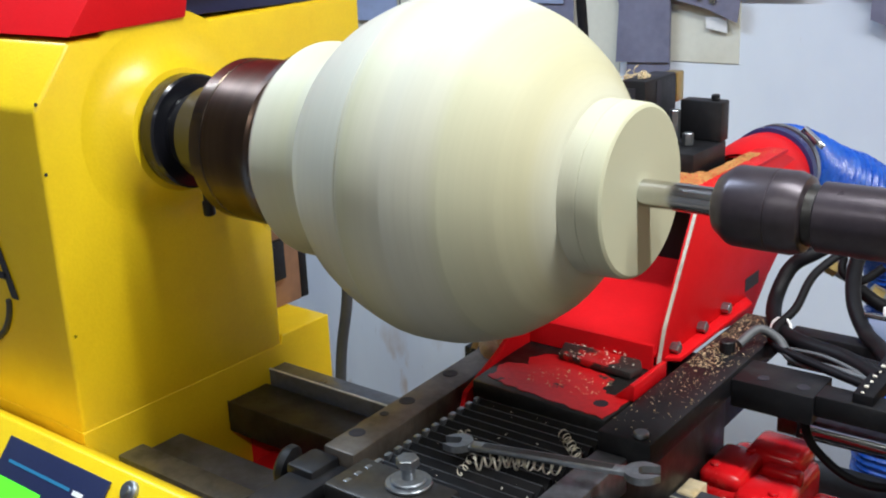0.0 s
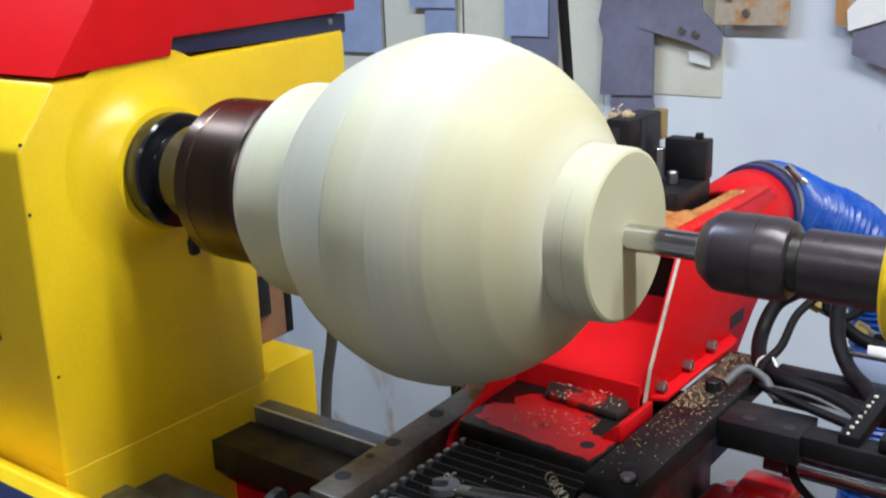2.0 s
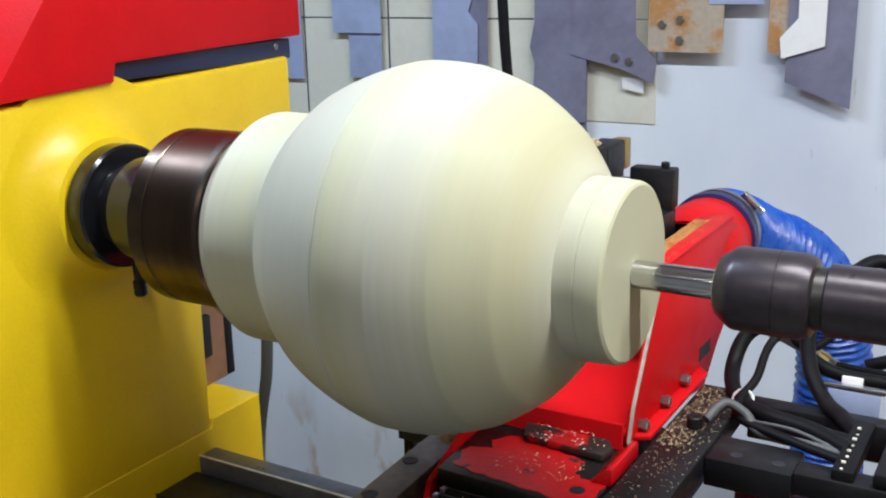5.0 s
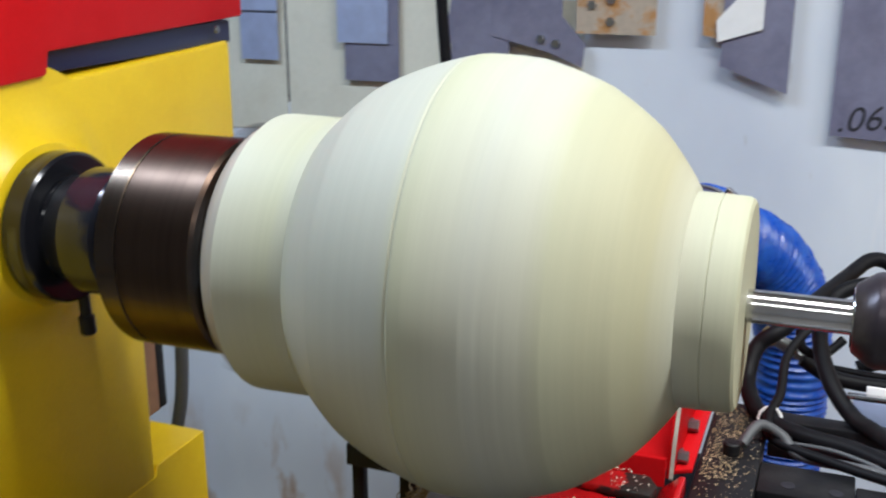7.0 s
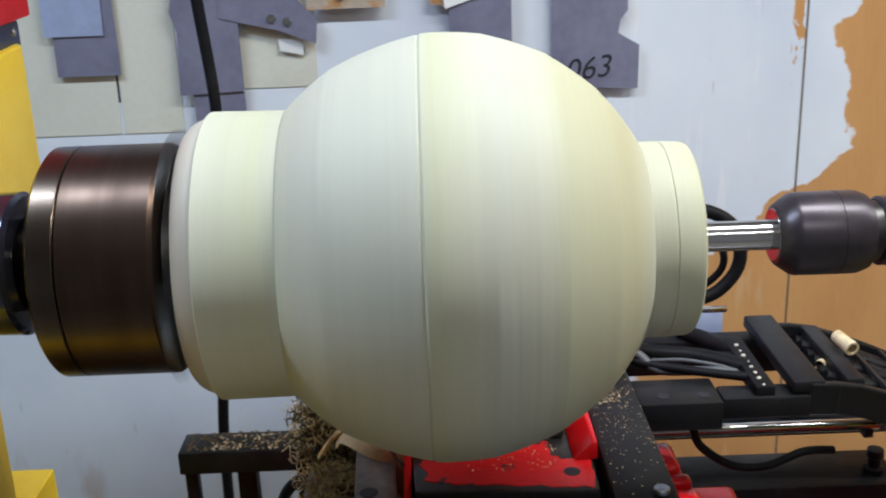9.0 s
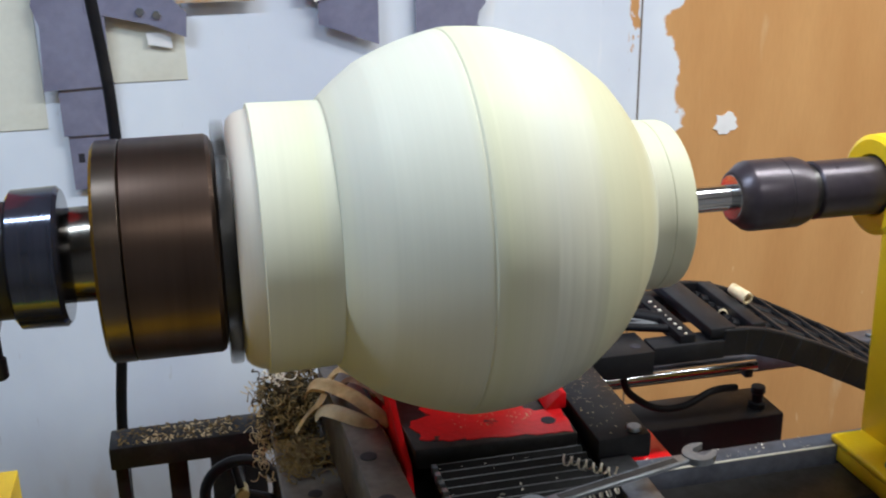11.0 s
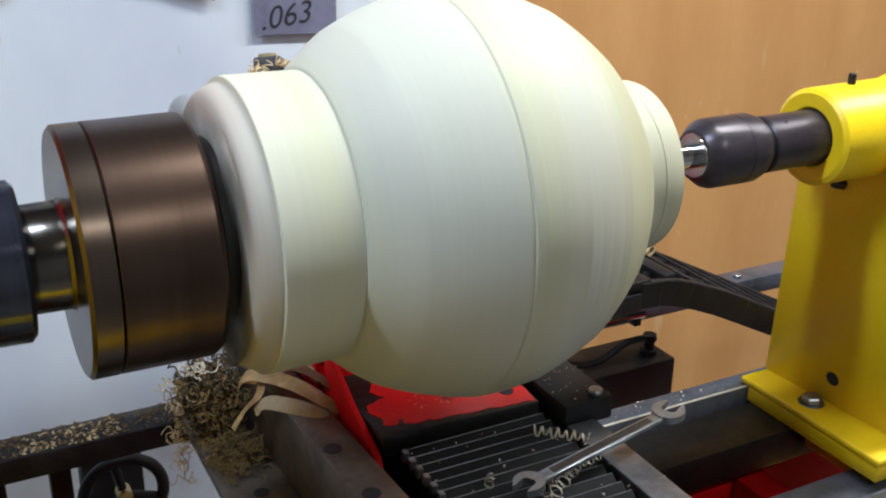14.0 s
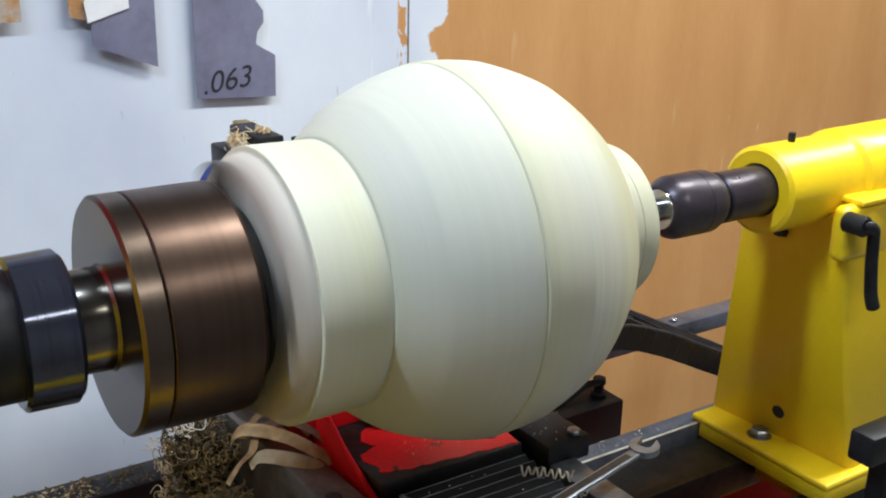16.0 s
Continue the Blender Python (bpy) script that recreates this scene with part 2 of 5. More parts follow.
def wall_material():
    """White paint on one side of a ragged line, bare orange plywood on the other; rusty splashes near the floor."""
    m = bpy.data.materials.new("painted_and_bare_plywood")
    m.use_nodes = True
    nt = m.node_tree
    L, N = nt.links, nt.nodes
    bs = N["Principled BSDF"]
    bs.inputs["Roughness"].default_value = 0.6
    geo = N.new("ShaderNodeTexCoord")
    sep = N.new("ShaderNodeSeparateXYZ")
    L.new(geo.outputs["Object"], sep.inputs[0])

    def noise_at(scale, stretch, detail=5):
        mp = N.new("ShaderNodeMapping")
        mp.inputs["Scale"].default_value = stretch
        L.new(geo.outputs["Object"], mp.inputs[0])
        n = N.new("ShaderNodeTexNoise")
        n.inputs["Scale"].default_value, n.inputs["Detail"].default_value = scale, detail
        L.new(mp.outputs[0], n.inputs["Vector"])
        return n.outputs[0]

    def rng(src, a, b, c, d):
        r = N.new("ShaderNodeMapRange")
        for k, v in zip((1, 2, 3, 4), (a, b, c, d)):
            r.inputs[k].default_value = v
        L.new(src, r.inputs[0])
        return r.outputs[0]

    def mixed(fac, a, b):
        x = N.new("ShaderNodeMix")
        x.data_type = "RGBA"
        L.new(fac, x.inputs["Factor"])
        for key, v in (("A", a), ("B", b)):
            if isinstance(v, tuple):
                x.inputs[key].default_value = (*v, 1)
            else:
                L.new(v, x.inputs[key])
        return x.outputs["Result"]

    def mth(op, a, b):
        x = N.new("ShaderNodeMath")
        x.operation = op
        for k, v in enumerate((a, b)):
            if isinstance(v, (int, float)):
                x.inputs[k].default_value = v
            else:
                L.new(v, x.inputs[k])
        return x.outputs[0]

    white = mixed(rng(noise_at(2.2, (1, 1, 0.6)), 0.4, 0.7, 0, 1), (0.79, 0.84, 0.92), (0.63, 0.68, 0.80))
    rust = mth("MULTIPLY", rng(noise_at(7, (1.6, 1, 0.7), 8), 0.52, 0.66, 0, 1), mth("MULTIPLY", rng(sep.outputs[2], 0.02, 0.24, 1, 0), rng(sep.outputs[0], -1.0, -0.8, 1, 0.25)))
    white = mixed(rust, white, (0.42, 0.26, 0.14))
    scuff = rng(noise_at(24, (2.2, 1, 0.5), 6), 0.70, 0.78, 0, 0.5)
    white = mixed(scuff, white, (0.45, 0.43, 0.42))
    ply = mixed(rng(noise_at(3.0, (2.2, 1, 0.5)), 0.35, 0.7, 0, 1), (0.64, 0.345, 0.130), (0.55, 0.275, 0.095))
    ply = mixed(rng(noise_at(9, (1.6, 1, 0.35), 6), 0.66, 0.72, 0, 0.55), ply, (0.68, 0.46, 0.26))
    ply = mixed(rng(noise_at(60, (4, 1, 0.4), 3), 0.35, 0.75, 0, 0.14), ply, (0.36, 0.17, 0.05))
    ply = mixed(rng(noise_at(16, (2.6, 1, 0.55), 3), 0.735, 0.76, 0, 0.6), ply, (0.80, 0.62, 0.42))
    drip = mth("MULTIPLY", rng(noise_at(14, (2.4, 1, 0.22), 4), 0.63, 0.70, 0, 0.45), rng(sep.outputs[0], 0.2, 0.45, 0, 1))
    white = mixed(drip, white, (0.90, 0.91, 0.94))
    edge = mth("ADD", sep.outputs[0], mth("MULTIPLY", mth("SUBTRACT", noise_at(9, (1, 1, 1), 7), 0.5), 0.16))
    side = rng(edge, 0.892, 0.899, 0, 1)
    # low down the paint has come off along a slanting line
    slant = mth("SUBTRACT", mth("ADD", sep.outputs[2], mth("MULTIPLY", mth("SUBTRACT", noise_at(12, (1, 1, 1), 7), 0.5), 0.13)), mth("MULTIPLY", sep.outputs[0], 0.78))
    bare = mth("MULTIPLY", rng(slant, 0.165, 0.172, 1, 0), rng(sep.outputs[0], 0.44, 0.46, 0, 1))
    side = mth("MAXIMUM", side, bare)
    # chips in the paint along the seam
    seam = mth("MULTIPLY", rng(noise_at(13, (1.4, 1, 0.8), 4), 0.54, 0.56, 0, 1),
               mth("MULTIPLY", mth("MULTIPLY", rng(sep.outputs[0], 0.768, 0.773, 0, 1), rng(sep.outputs[2], 1.03, 1.04, 0, 1)), rng(sep.outputs[0], 0.815, 0.82, 1, 0)))
    colour = mixed(mth("MAXIMUM", side, seam), white, ply)
    # a joint between two sheets
    joint = mth("MULTIPLY", rng(sep.outputs[0], 0.797, 0.799, 0, 1), rng(sep.outputs[0], 0.802, 0.804, 1, 0))
    colour = mixed(joint, colour, (0.12, 0.09, 0.07))
    L.new(colour, bs.inputs["Base Color"])
    bp = N.new("ShaderNodeBump")
    bp.inputs["Strength"].default_value, bp.inputs["Distance"].default_value = 0.4, 0.001
    L.new(noise_at(40, (1, 1, 1)), bp.inputs["Height"])
    L.new(bp.outputs[0], bs.inputs["Normal"])
    return m


WALL = wall_material()

# ---- building helpers ----


def empty(name, label, category, m=None, group="", kind=""):
    ob = new(name)
    ob.empty_display_size = 0.05
    if m is not None:
        ob.matrix_world = m
    return tagged(ob, label, category, group, kind)


def part(name, bm, material, parent=None, label="", smooth=30):
    me = bpy.data.meshes.new(name)
    bmesh.ops.recalc_face_normals(bm, faces=bm.faces)
    bm.to_mesh(me)
    bm.free()
    for k in (material if isinstance(material, (list, tuple)) else [material]):
        me.materials.append(k)
    if smooth:
        me.polygons.foreach_set("use_smooth", [True] * len(me.polygons))
        me.set_sharp_from_angle(angle=radians(smooth))
    ob = new(name, me)
    if parent is not None:
        ob.parent = parent
    return tagged(ob, label)


def box(x0, x1, y0, y1, z0, z1, bevel=0.002, bm=None, m=None, seg=2):
    own = bm is None
    b = bmesh.new()
    bmesh.ops.create_cube(b, size=1, matrix=Matrix.Translation(((x0 + x1) / 2, (y0 + y1) / 2, (z0 + z1) / 2)) @ Matrix.Diagonal((x1 - x0, y1 - y0, z1 - z0, 1)))
    if bevel:
        bmesh.ops.bevel(b, geom=b.edges[:], offset=bevel, segments=seg, affect="EDGES", profile=0.5)
    if m is not None:
        bmesh.ops.transform(b, matrix=m, verts=b.verts)
    if own:
        return b
    return merge(bm, b)


def merge(bm, b):
    me = bpy.data.meshes.new("tmp")
    b.to_mesh(me)
    b.free()
    bm.from_mesh(me)
    bpy.data.meshes.remove(me)
    return bm


def prism(pts, axis, a, b_, bevel=0.0, seg=2):
    """A polygon in the two other axes, drawn out along one axis from a to b_."""
    bm = bmesh.new()

    def put(p, v):
        return {"x": (v, p[0], p[1]), "y": (p[0], v, p[1]), "z": (p[0], p[1], v)}[axis]

    lo = [bm.verts.new(put(p, a)) for p in pts]
    hi = [bm.verts.new(put(p, b_)) for p in pts]
    bm.faces.new(lo)
    bm.faces.new(hi[::-1])
    n = len(pts)
    for i in range(n):
        bm.faces.new((lo[i], lo[(i + 1) % n], hi[(i + 1) % n], hi[i]))
    bmesh.ops.recalc_face_normals(bm, faces=bm.faces)
    if bevel:
        bmesh.ops.bevel(bm, geom=bm.edges[:], offset=bevel, segments=seg, affect="EDGES", profile=0.5)
    return bm


def lathe(profile, n=96, m=None, wobble=None):
    """Turns (x, r) round the x axis."""
    bm = bmesh.new()
    rings = []
    for x, r in profile:
        if r < 1e-5:
            rings.append([bm.verts.new((x, 0, 0))])
        else:
            rings.append([bm.verts.new((x, r * math.cos(2 * math.pi * k / n), r * math.sin(2 * math.pi * k / n))) for k in range(n)])
    for a, b in zip(rings, rings[1:]):
        for k in range(n):
            j = (k + 1) % n
            if len(a) == 1 and len(b) > 1:
                bm.faces.new((a[0], b[k], b[j]))
            elif len(b) == 1 and len(a) > 1:
                bm.faces.new((a[k], a[j], b[0]))
            elif len(a) > 1:
                bm.faces.new((a[k], a[j], b[j], b[k]))
    if m is not None:
        bmesh.ops.transform(bm, matrix=m, verts=bm.verts)
    return bm


def smooth_path(pts, n=8):
    p = [Vector(q) for q in pts]
    out = []
    for i in range(len(p) - 1):
        a, b, c, d = p[max(i - 1, 0)], p[i], p[i + 1], p[min(i + 2, len(p) - 1)]
        for k in range(n):
            t = k / n
            out.append(0.5 * ((2 * b) + (c - a) * t + (2 * a - 5 * b + 4 * c - d) * t * t + (3 * b - a - 3 * c + d) * t ** 3))
    return out + [p[-1]]


def tube(pts, r, n=12, steps=8, ridge=None, bm=None):
    """A round cord or hose along a smooth line; r may be a function of the step."""
    path = smooth_path(pts, steps) if steps else [Vector(q) for q in pts]
    b = bm or bmesh.new()
    side = None
    last = None
    for i, p in enumerate(path):
        d = (path[min(i + 1, len(path) - 1)] - path[max(i - 1, 0)]).normalized()
        if side is None:
            side = d.orthogonal().normalized()
        side = (side - d * side.dot(d)).normalized()
        up = d.cross(side)
        rr = r(i) if callable(r) else r
        ring = [b.verts.new(p + rr * (math.cos(2 * math.pi * k / n) * side + math.sin(2 * math.pi * k / n) * up)) for k in range(n)]
        if last:
            for k in range(n):
                b.faces.new((last[k], last[(k + 1) % n], ring[(k + 1) % n], ring[k]))
        else:
            b.faces.new(ring)
        last = ring
    b.faces.new(last[::-1])
    return b


def cyl(p, d, r, length, n=24, chamfer=0.0, hexa=False):
    """A short round bar from p along d."""
    n = 6 if hexa else n
    prof = [(0, 0), (0, r - chamfer), (chamfer, r), (length - chamfer, r), (length, r - chamfer), (length, 0)] if chamfer else [(0, 0), (0, r), (length, r), (length, 0)]
    turn = Vector(d).to_track_quat("X", "Z").to_matrix().to_4x4()
    return lathe(prof, n, Matrix.Translation(p) @ turn)


def bolt(parent, p, d=(0, 0, 1), r=0.008, h=0.006, material=None, name="bolt", socket=True):
    bm = cyl(p, d, r, h, 20, r * 0.15, hexa=not socket)
    if socket:
        q = Vector(p) + Vector(d).normalized() * (h + 0.0002)
        merge(bm, cyl(q, d, r * 0.5, 0.0004, 6, hexa=True))
    return part(name, bm, material or STEEL_DARK, parent, smooth=35)


def hole(parent, p, d=(0, 0, 1), r=0.009):
    """A counterbored hole: a dark sunk ring."""
    turn = Vector(d).to_track_quat("X", "Z").to_matrix().to_4x4()
    bm = lathe([(-0.0005, r), (0.0005, r), (0.0007, r * 0.9), (0.0004, r * 0.6), (0.0004, 0)], 24, Matrix.Translation(p) @ turn)
    return part("screw_hole", bm, INK, parent, smooth=35)


SPIN = Matrix.Translation((0, 0, 1.15))

# ---- the setting ----
def setting(name, bm, material, label, category):
    ob = part(name, bm, material, None, label, smooth=0)
    return tagged(ob, "", category, kind="structure")


setting("floor", box(-3.2, 3.4, -3.0, 1.5, -0.42, -0.30, 0), CONCRETE, "grey concrete workshop floor, dusty", "floor")
wall_back = setting("wall_back", box(-3.2, 3.4, 1.387, 1.5, -0.3, 2.7, 0), WALL, "plywood wall, white paint giving way to bare orange board", "wall")
# the rest of the room is unseen; its grey keeps the shadows deep
setting("wall_left", box(-3.32, -3.2, -3.0, 1.5, -0.3, 2.7, 0), CEIL, "unseen workshop wall, grey to hold down bounced light", "wall")
setting("wall_right", box(3.4, 3.52, -3.0, 1.5, -0.3, 2.7, 0), CEIL, "unseen workshop wall, grey to hold down bounced light", "wall")
setting("wall_front", box(-3.2, 3.4, -3.12, -3.0, -0.3, 2.7, 0), CEIL, "unseen workshop wall, grey to hold down bounced light", "wall")
setting("ceiling", box(-3.3, 3.5, -3.1, 1.5, 2.7, 2.8, 0), CEIL, "unseen ceiling, grey to hold down bounced light", "ceiling")

# cream boards with dark joints between them, on the wall behind the headstock
for i, (a, b, z) in enumerate(((-1.80, -1.549, 0.98), (-1.543, -1.248, 0.98), (-1.242, -0.978, 0.98), (-0.972, -0.698, 0.98), (-0.692, -0.56, 0.98), (-0.44, -0.26, 1.07))):
    part("panel", box(a, b, 1.384, 1.3868, z, 1.30, 0.001), CREAM, wall_back, smooth=0)
    part("panel", box(a, b, 1.384, 1.3868, 1.304, 2.0, 0.001), CREAM, wall_back, smooth=0)

part("joint_backing", box(-1.79, -0.565, 1.3856, 1.3865, 1.05, 1.99, 0), GREY, wall_back, "dark joints between the panels", smooth=0)


# ---- the lathe: headstock ----
def headstock():
    top = empty("headstock", "yellow enamelled lathe headstock with a red belt cover", "machine")
    X = -0.51
    prof = [(-0.20, 0.70), (-0.20, 1.205), (-0.142, 1.282), (0.403, 1.300), (0.403, 1.13), (0.36, 1.08), (0.20, 1.00), (0.172, 0.96), (0.168, 0.70)]
    part("casing", prism(prof, "x", X - 0.62, X, 0.006, 3), YELLOW, top)
    part("base", prism([(-0.201, 0.50), (-0.201, 0.768), (0.168, 0.768), (0.172, 0.782), (0.278, 0.782), (0.278, 0.50)], "x", X - 0.62, X + 0.0012, 0.0012, 1), YELLOW, top)
    # round boss behind the flange
    boss = lathe([(-0.01, 0.162)] + [(0.031 * (1 - u / 24) ** 3.4 - 0.0004, 0.084 + 0.078 * u / 24) for u in range(24, -1, -1)] + [(0.0315, 0.078), (0.0315, 0.0)], 128, Matrix.Translation((X, 0, 1.15)))
    part("boss", boss, YELLOW, top)
    # belt cover, its operator's side slanting back
    cprof = [(-0.142, 1.288), (0.044, 1.296), (0.050, 1.320), (0.428, 1.330), (0.428, 1.66), (0.156, 1.66)]
    cover = part("belt_cover", prism(cprof, "x", X - 0.62, X + 0.006, 0.003), RED, top, "red sheet metal belt cover", smooth=40)
    part("gasket", box(X - 0.60, X - 0.006, 0.055, 0.415, 1.296, 1.326, 0.002), NAVY, top, "dark strip under the cover")
    bolt(cover, (X + 0.004, 0.365, 1.317), (1, 0, 0), 0.005, 0.004, GALV, "screw")
    for y, z in ((-0.195, 1.213), (-0.196, 1.125), (-0.19, 0.905)):
        bolt(top, (X - 0.001, y, z), (1, 0, 0), 0.0028, 0.001, INK, "rivet", socket=False)
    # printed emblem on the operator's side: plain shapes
    part("emblem_stroke", prism([(-0.630, 0.940), (-0.615, 0.940), (-0.645, 1.020), (-0.657, 1.020)], "y", -0.2035, -0.2015), LOGO, top)
    part("emblem_stroke", prism([(-0.705, 0.940), (-0.690, 0.940), (-0.651, 1.020), (-0.663, 1.020)], "y", -0.2035, -0.2015), LOGO, top)
    part("emblem_stroke", box(-0.675, -0.635, -0.2035, -0.2015, 0.965, 0.975, 0), LOGO, top)
    ring = bmesh.new()
    pts = [(-0.745 + 0.105 * math.cos(a), -0.2025, 0.940 + 0.085 * math.sin(a)) for a in [radians(-75 + 4 * k) for k in range(19)]]
    tube(pts, 0.0045, 8, 0, bm=ring)
    part("emblem_arc", ring, LOGO, top)
    # switch box and board at the rear edge
    part("switch_box", box(-0.6018, -0.590, 0.20, 0.268, 0.835, 0.905, 0.003), BLACK, top, "black switch box")
    part("mounting_board", box(-0.66, -0.602, 0.19, 0.310, 0.783, 1.05, 0.002), BROWN, top, "brown board behind the switch")
    part("board_edge", box(-0.66, -0.604, 0.3105, 0.330, 0.783, 1.05, 0.002), BLACK, top)
    return top


headstock()


def spindle():
    """Everything turning on the spindle nose: flange, locking nut and chuck."""
    top = empty("chuck", "browned steel lathe chuck on a polished spindle nose", "chuck", SPIN)
    part("flange", lathe([(-0.478, 0.0), (-0.478, 0.072), (-0.474, 0.077), (-0.452, 0.077), (-0.449, 0.074), (-0.449, 0.054), (-0.440, 0.052), (-0.440, 0)], 96), STEEL_BLUED, top, "black polished flange")
    for k in range(4):
        a = radians(40 + 90 * k)
        bolt(top, (-0.462, 0.077 * math.cos(a), 0.077 * math.sin(a)), (0, math.cos(a), math.sin(a)), 0.006, 0.001, GALV, "set_screw")
    part("spindle_nose", lathe([(-0.445, 0), (-0.445, 0.054), (-0.42, 0.054), (-0.42, 0)], 64), BLACK, top)
    part("locking_nut", lathe([(-0.424, 0.0), (-0.424, 0.060), (-0.421, 0.064), (-0.383, 0.065), (-0.379, 0.061), (-0.379, 0)], 96), NUT, top, "polished blued steel ring")
    part("neck", lathe([(-0.380, 0), (-0.380, 0.043), (-0.378, 0.044), (-0.350, 0.0445), (-0.346, 0.047), (-0.344, 0)], 64), NECK, top)
    part("back_plate", lathe([(-0.347, 0), (-0.347, 0.100), (-0.344, 0.1035), (-0.3245, 0.1035), (-0.3235, 0.1025), (-0.3235, 0)], 128), CHUCK_RING, top)
    part("chuck_body", lathe([(-0.3225, 0), (-0.3225, 0.1025), (-0.3215, 0.1035), (-0.247, 0.1035), (-0.243, 0.101), (-0.240, 0.094), (-0.240, 0)], 128), CHUCK, top)
    for k in range(4):
        a = radians(20 + 90 * k)
        jaw = box(-0.2405, -0.2275, 0.030, 0.1185 - 0.003 * (k % 2), -0.019, 0.019, 0.003, m=pose(0, 0, 0, math.degrees(a), 0, 0))
        part("jaw", jaw, STEEL_DARK, top, "dark stepped chuck jaw")
    part("jaw_ring", lathe([(-0.242, 0.0), (-0.240, 0.083), (-0.226, 0.081), (-0.222, 0.0)], 96), STEEL_DARK, top, "dark ring behind the jaws")
    return top


CHUCK_OB = spindle()
lock = empty("lock_pin", "black spindle locking pin below the flange", "pin")
part("pin_stem", cyl((-0.455, 0.006, 1.082), (0, 0.05, -1), 0.006, 0.035, 16, 0.001), BLACK, lock)
part("pin_grip", cyl((-0.455, 0.0075, 1.052), (0, 0.05, -1), 0.0085, 0.022, 16, 0.002), BLACK, lock)


def workpiece():
    R = 0.19
    lo_x, hi_x = -0.1395, 0.1675
    edges = (-0.101, -0.022, -0.009, 0.034, 0.086, 0.132)
    flat = (0.30, 0.38, 0.3, 0.42, 0.45, 0.45, 0.3)
    step = (0.0, 0.0, 0.0004, 0.0002, 0.0, 0.0002, 0.0)
    xs = np.unique(np.round(np.concatenate([np.linspace(lo_x, hi_x, 150), np.linspace(-0.026, -0.018, 21)] + [[e - 0.002, e + 0.002] for e in edges]), 5))
    ball = []
    for x in xs:
        # turned facets: each zone is flatter than the ball, with a slight tool step where it ends
        zone = sum(x > e for e in edges)
        lo, hi = (lo_x, *edges)[zone], (*edges, hi_x)[zone]
        u = (x - lo) / (hi - lo)
        r = math.sqrt(R * R - x * x)
        chord = (1 - u) * math.sqrt(R * R - lo * lo) + u * math.sqrt(R * R - hi * hi)
        r += flat[zone] * (chord - r) + 0.0010 + step[zone]
        r -= 0.0012 * math.exp(-((x + 0.0222) / 0.0012) ** 2) + sum(0.0002 * math.exp(-((x - g) / 0.0012) ** 2) for g in (0.046, 0.060, 0.074))
        ball.append((float(x), r))
    top = empty("turned_wood_blank", "pale cream wooden ball with two necks spinning in the chuck", "wood blank", SPIN)
    # the sawn end by the chuck is not yet round: flats and bark edges on it
    end = lathe([(-0.2272, 0.0), (-0.2272, 0.107), (-0.2255, 0.1150), (-0.222, 0.1190), (-0.217, 0.1220), (-0.2115, 0.1240), (-0.2065, 0.1247), (-0.2062, 0.0)], 160)
    for v in end.verts:
        a = math.atan2(v.co.z, v.co.y)
        k = 1 - 0.020 * max(0.0, math.cos(2 * a + 0.4)) ** 3 - 0.012 * max(0.0, math.cos(5 * a)) ** 2 * min(1.0, (-0.206 - v.co.x) / 0.012)
        v.co.y, v.co.z = v.co.y * k, v.co.z * k
    part("rough_end", end, WOOD_END, top, "rough whitish sawn end not yet round", smooth=40)
    part("chuck_neck", lathe([(-0.2068, 0), (-0.2068, 0.1284), (-0.2060, 0.1292), (-0.200, 0.1293), (-0.170, 0.1288), (-0.150, 0.1285), (-0.137, 0.1283), (-0.137, 0)], 160), WOOD, top, smooth=22)
    part("ball", lathe([(-0.1394, 0)] + ball + [(0.1674, 0)], 160), WOOD, top, smooth=50)
    part("tail_neck", lathe([(0.162, 0), (0.162, 0.0886), (0.170, 0.0885), (0.1868, 0.0883), (0.1876, 0.0874), (0.1884, 0.0883), (0.207, 0.0874), (0.2105, 0.086), (0.2125, 0.083), (0.2128, 0.0)], 160), WOOD, top, smooth=22)
    return top


BLANK = workpiece()


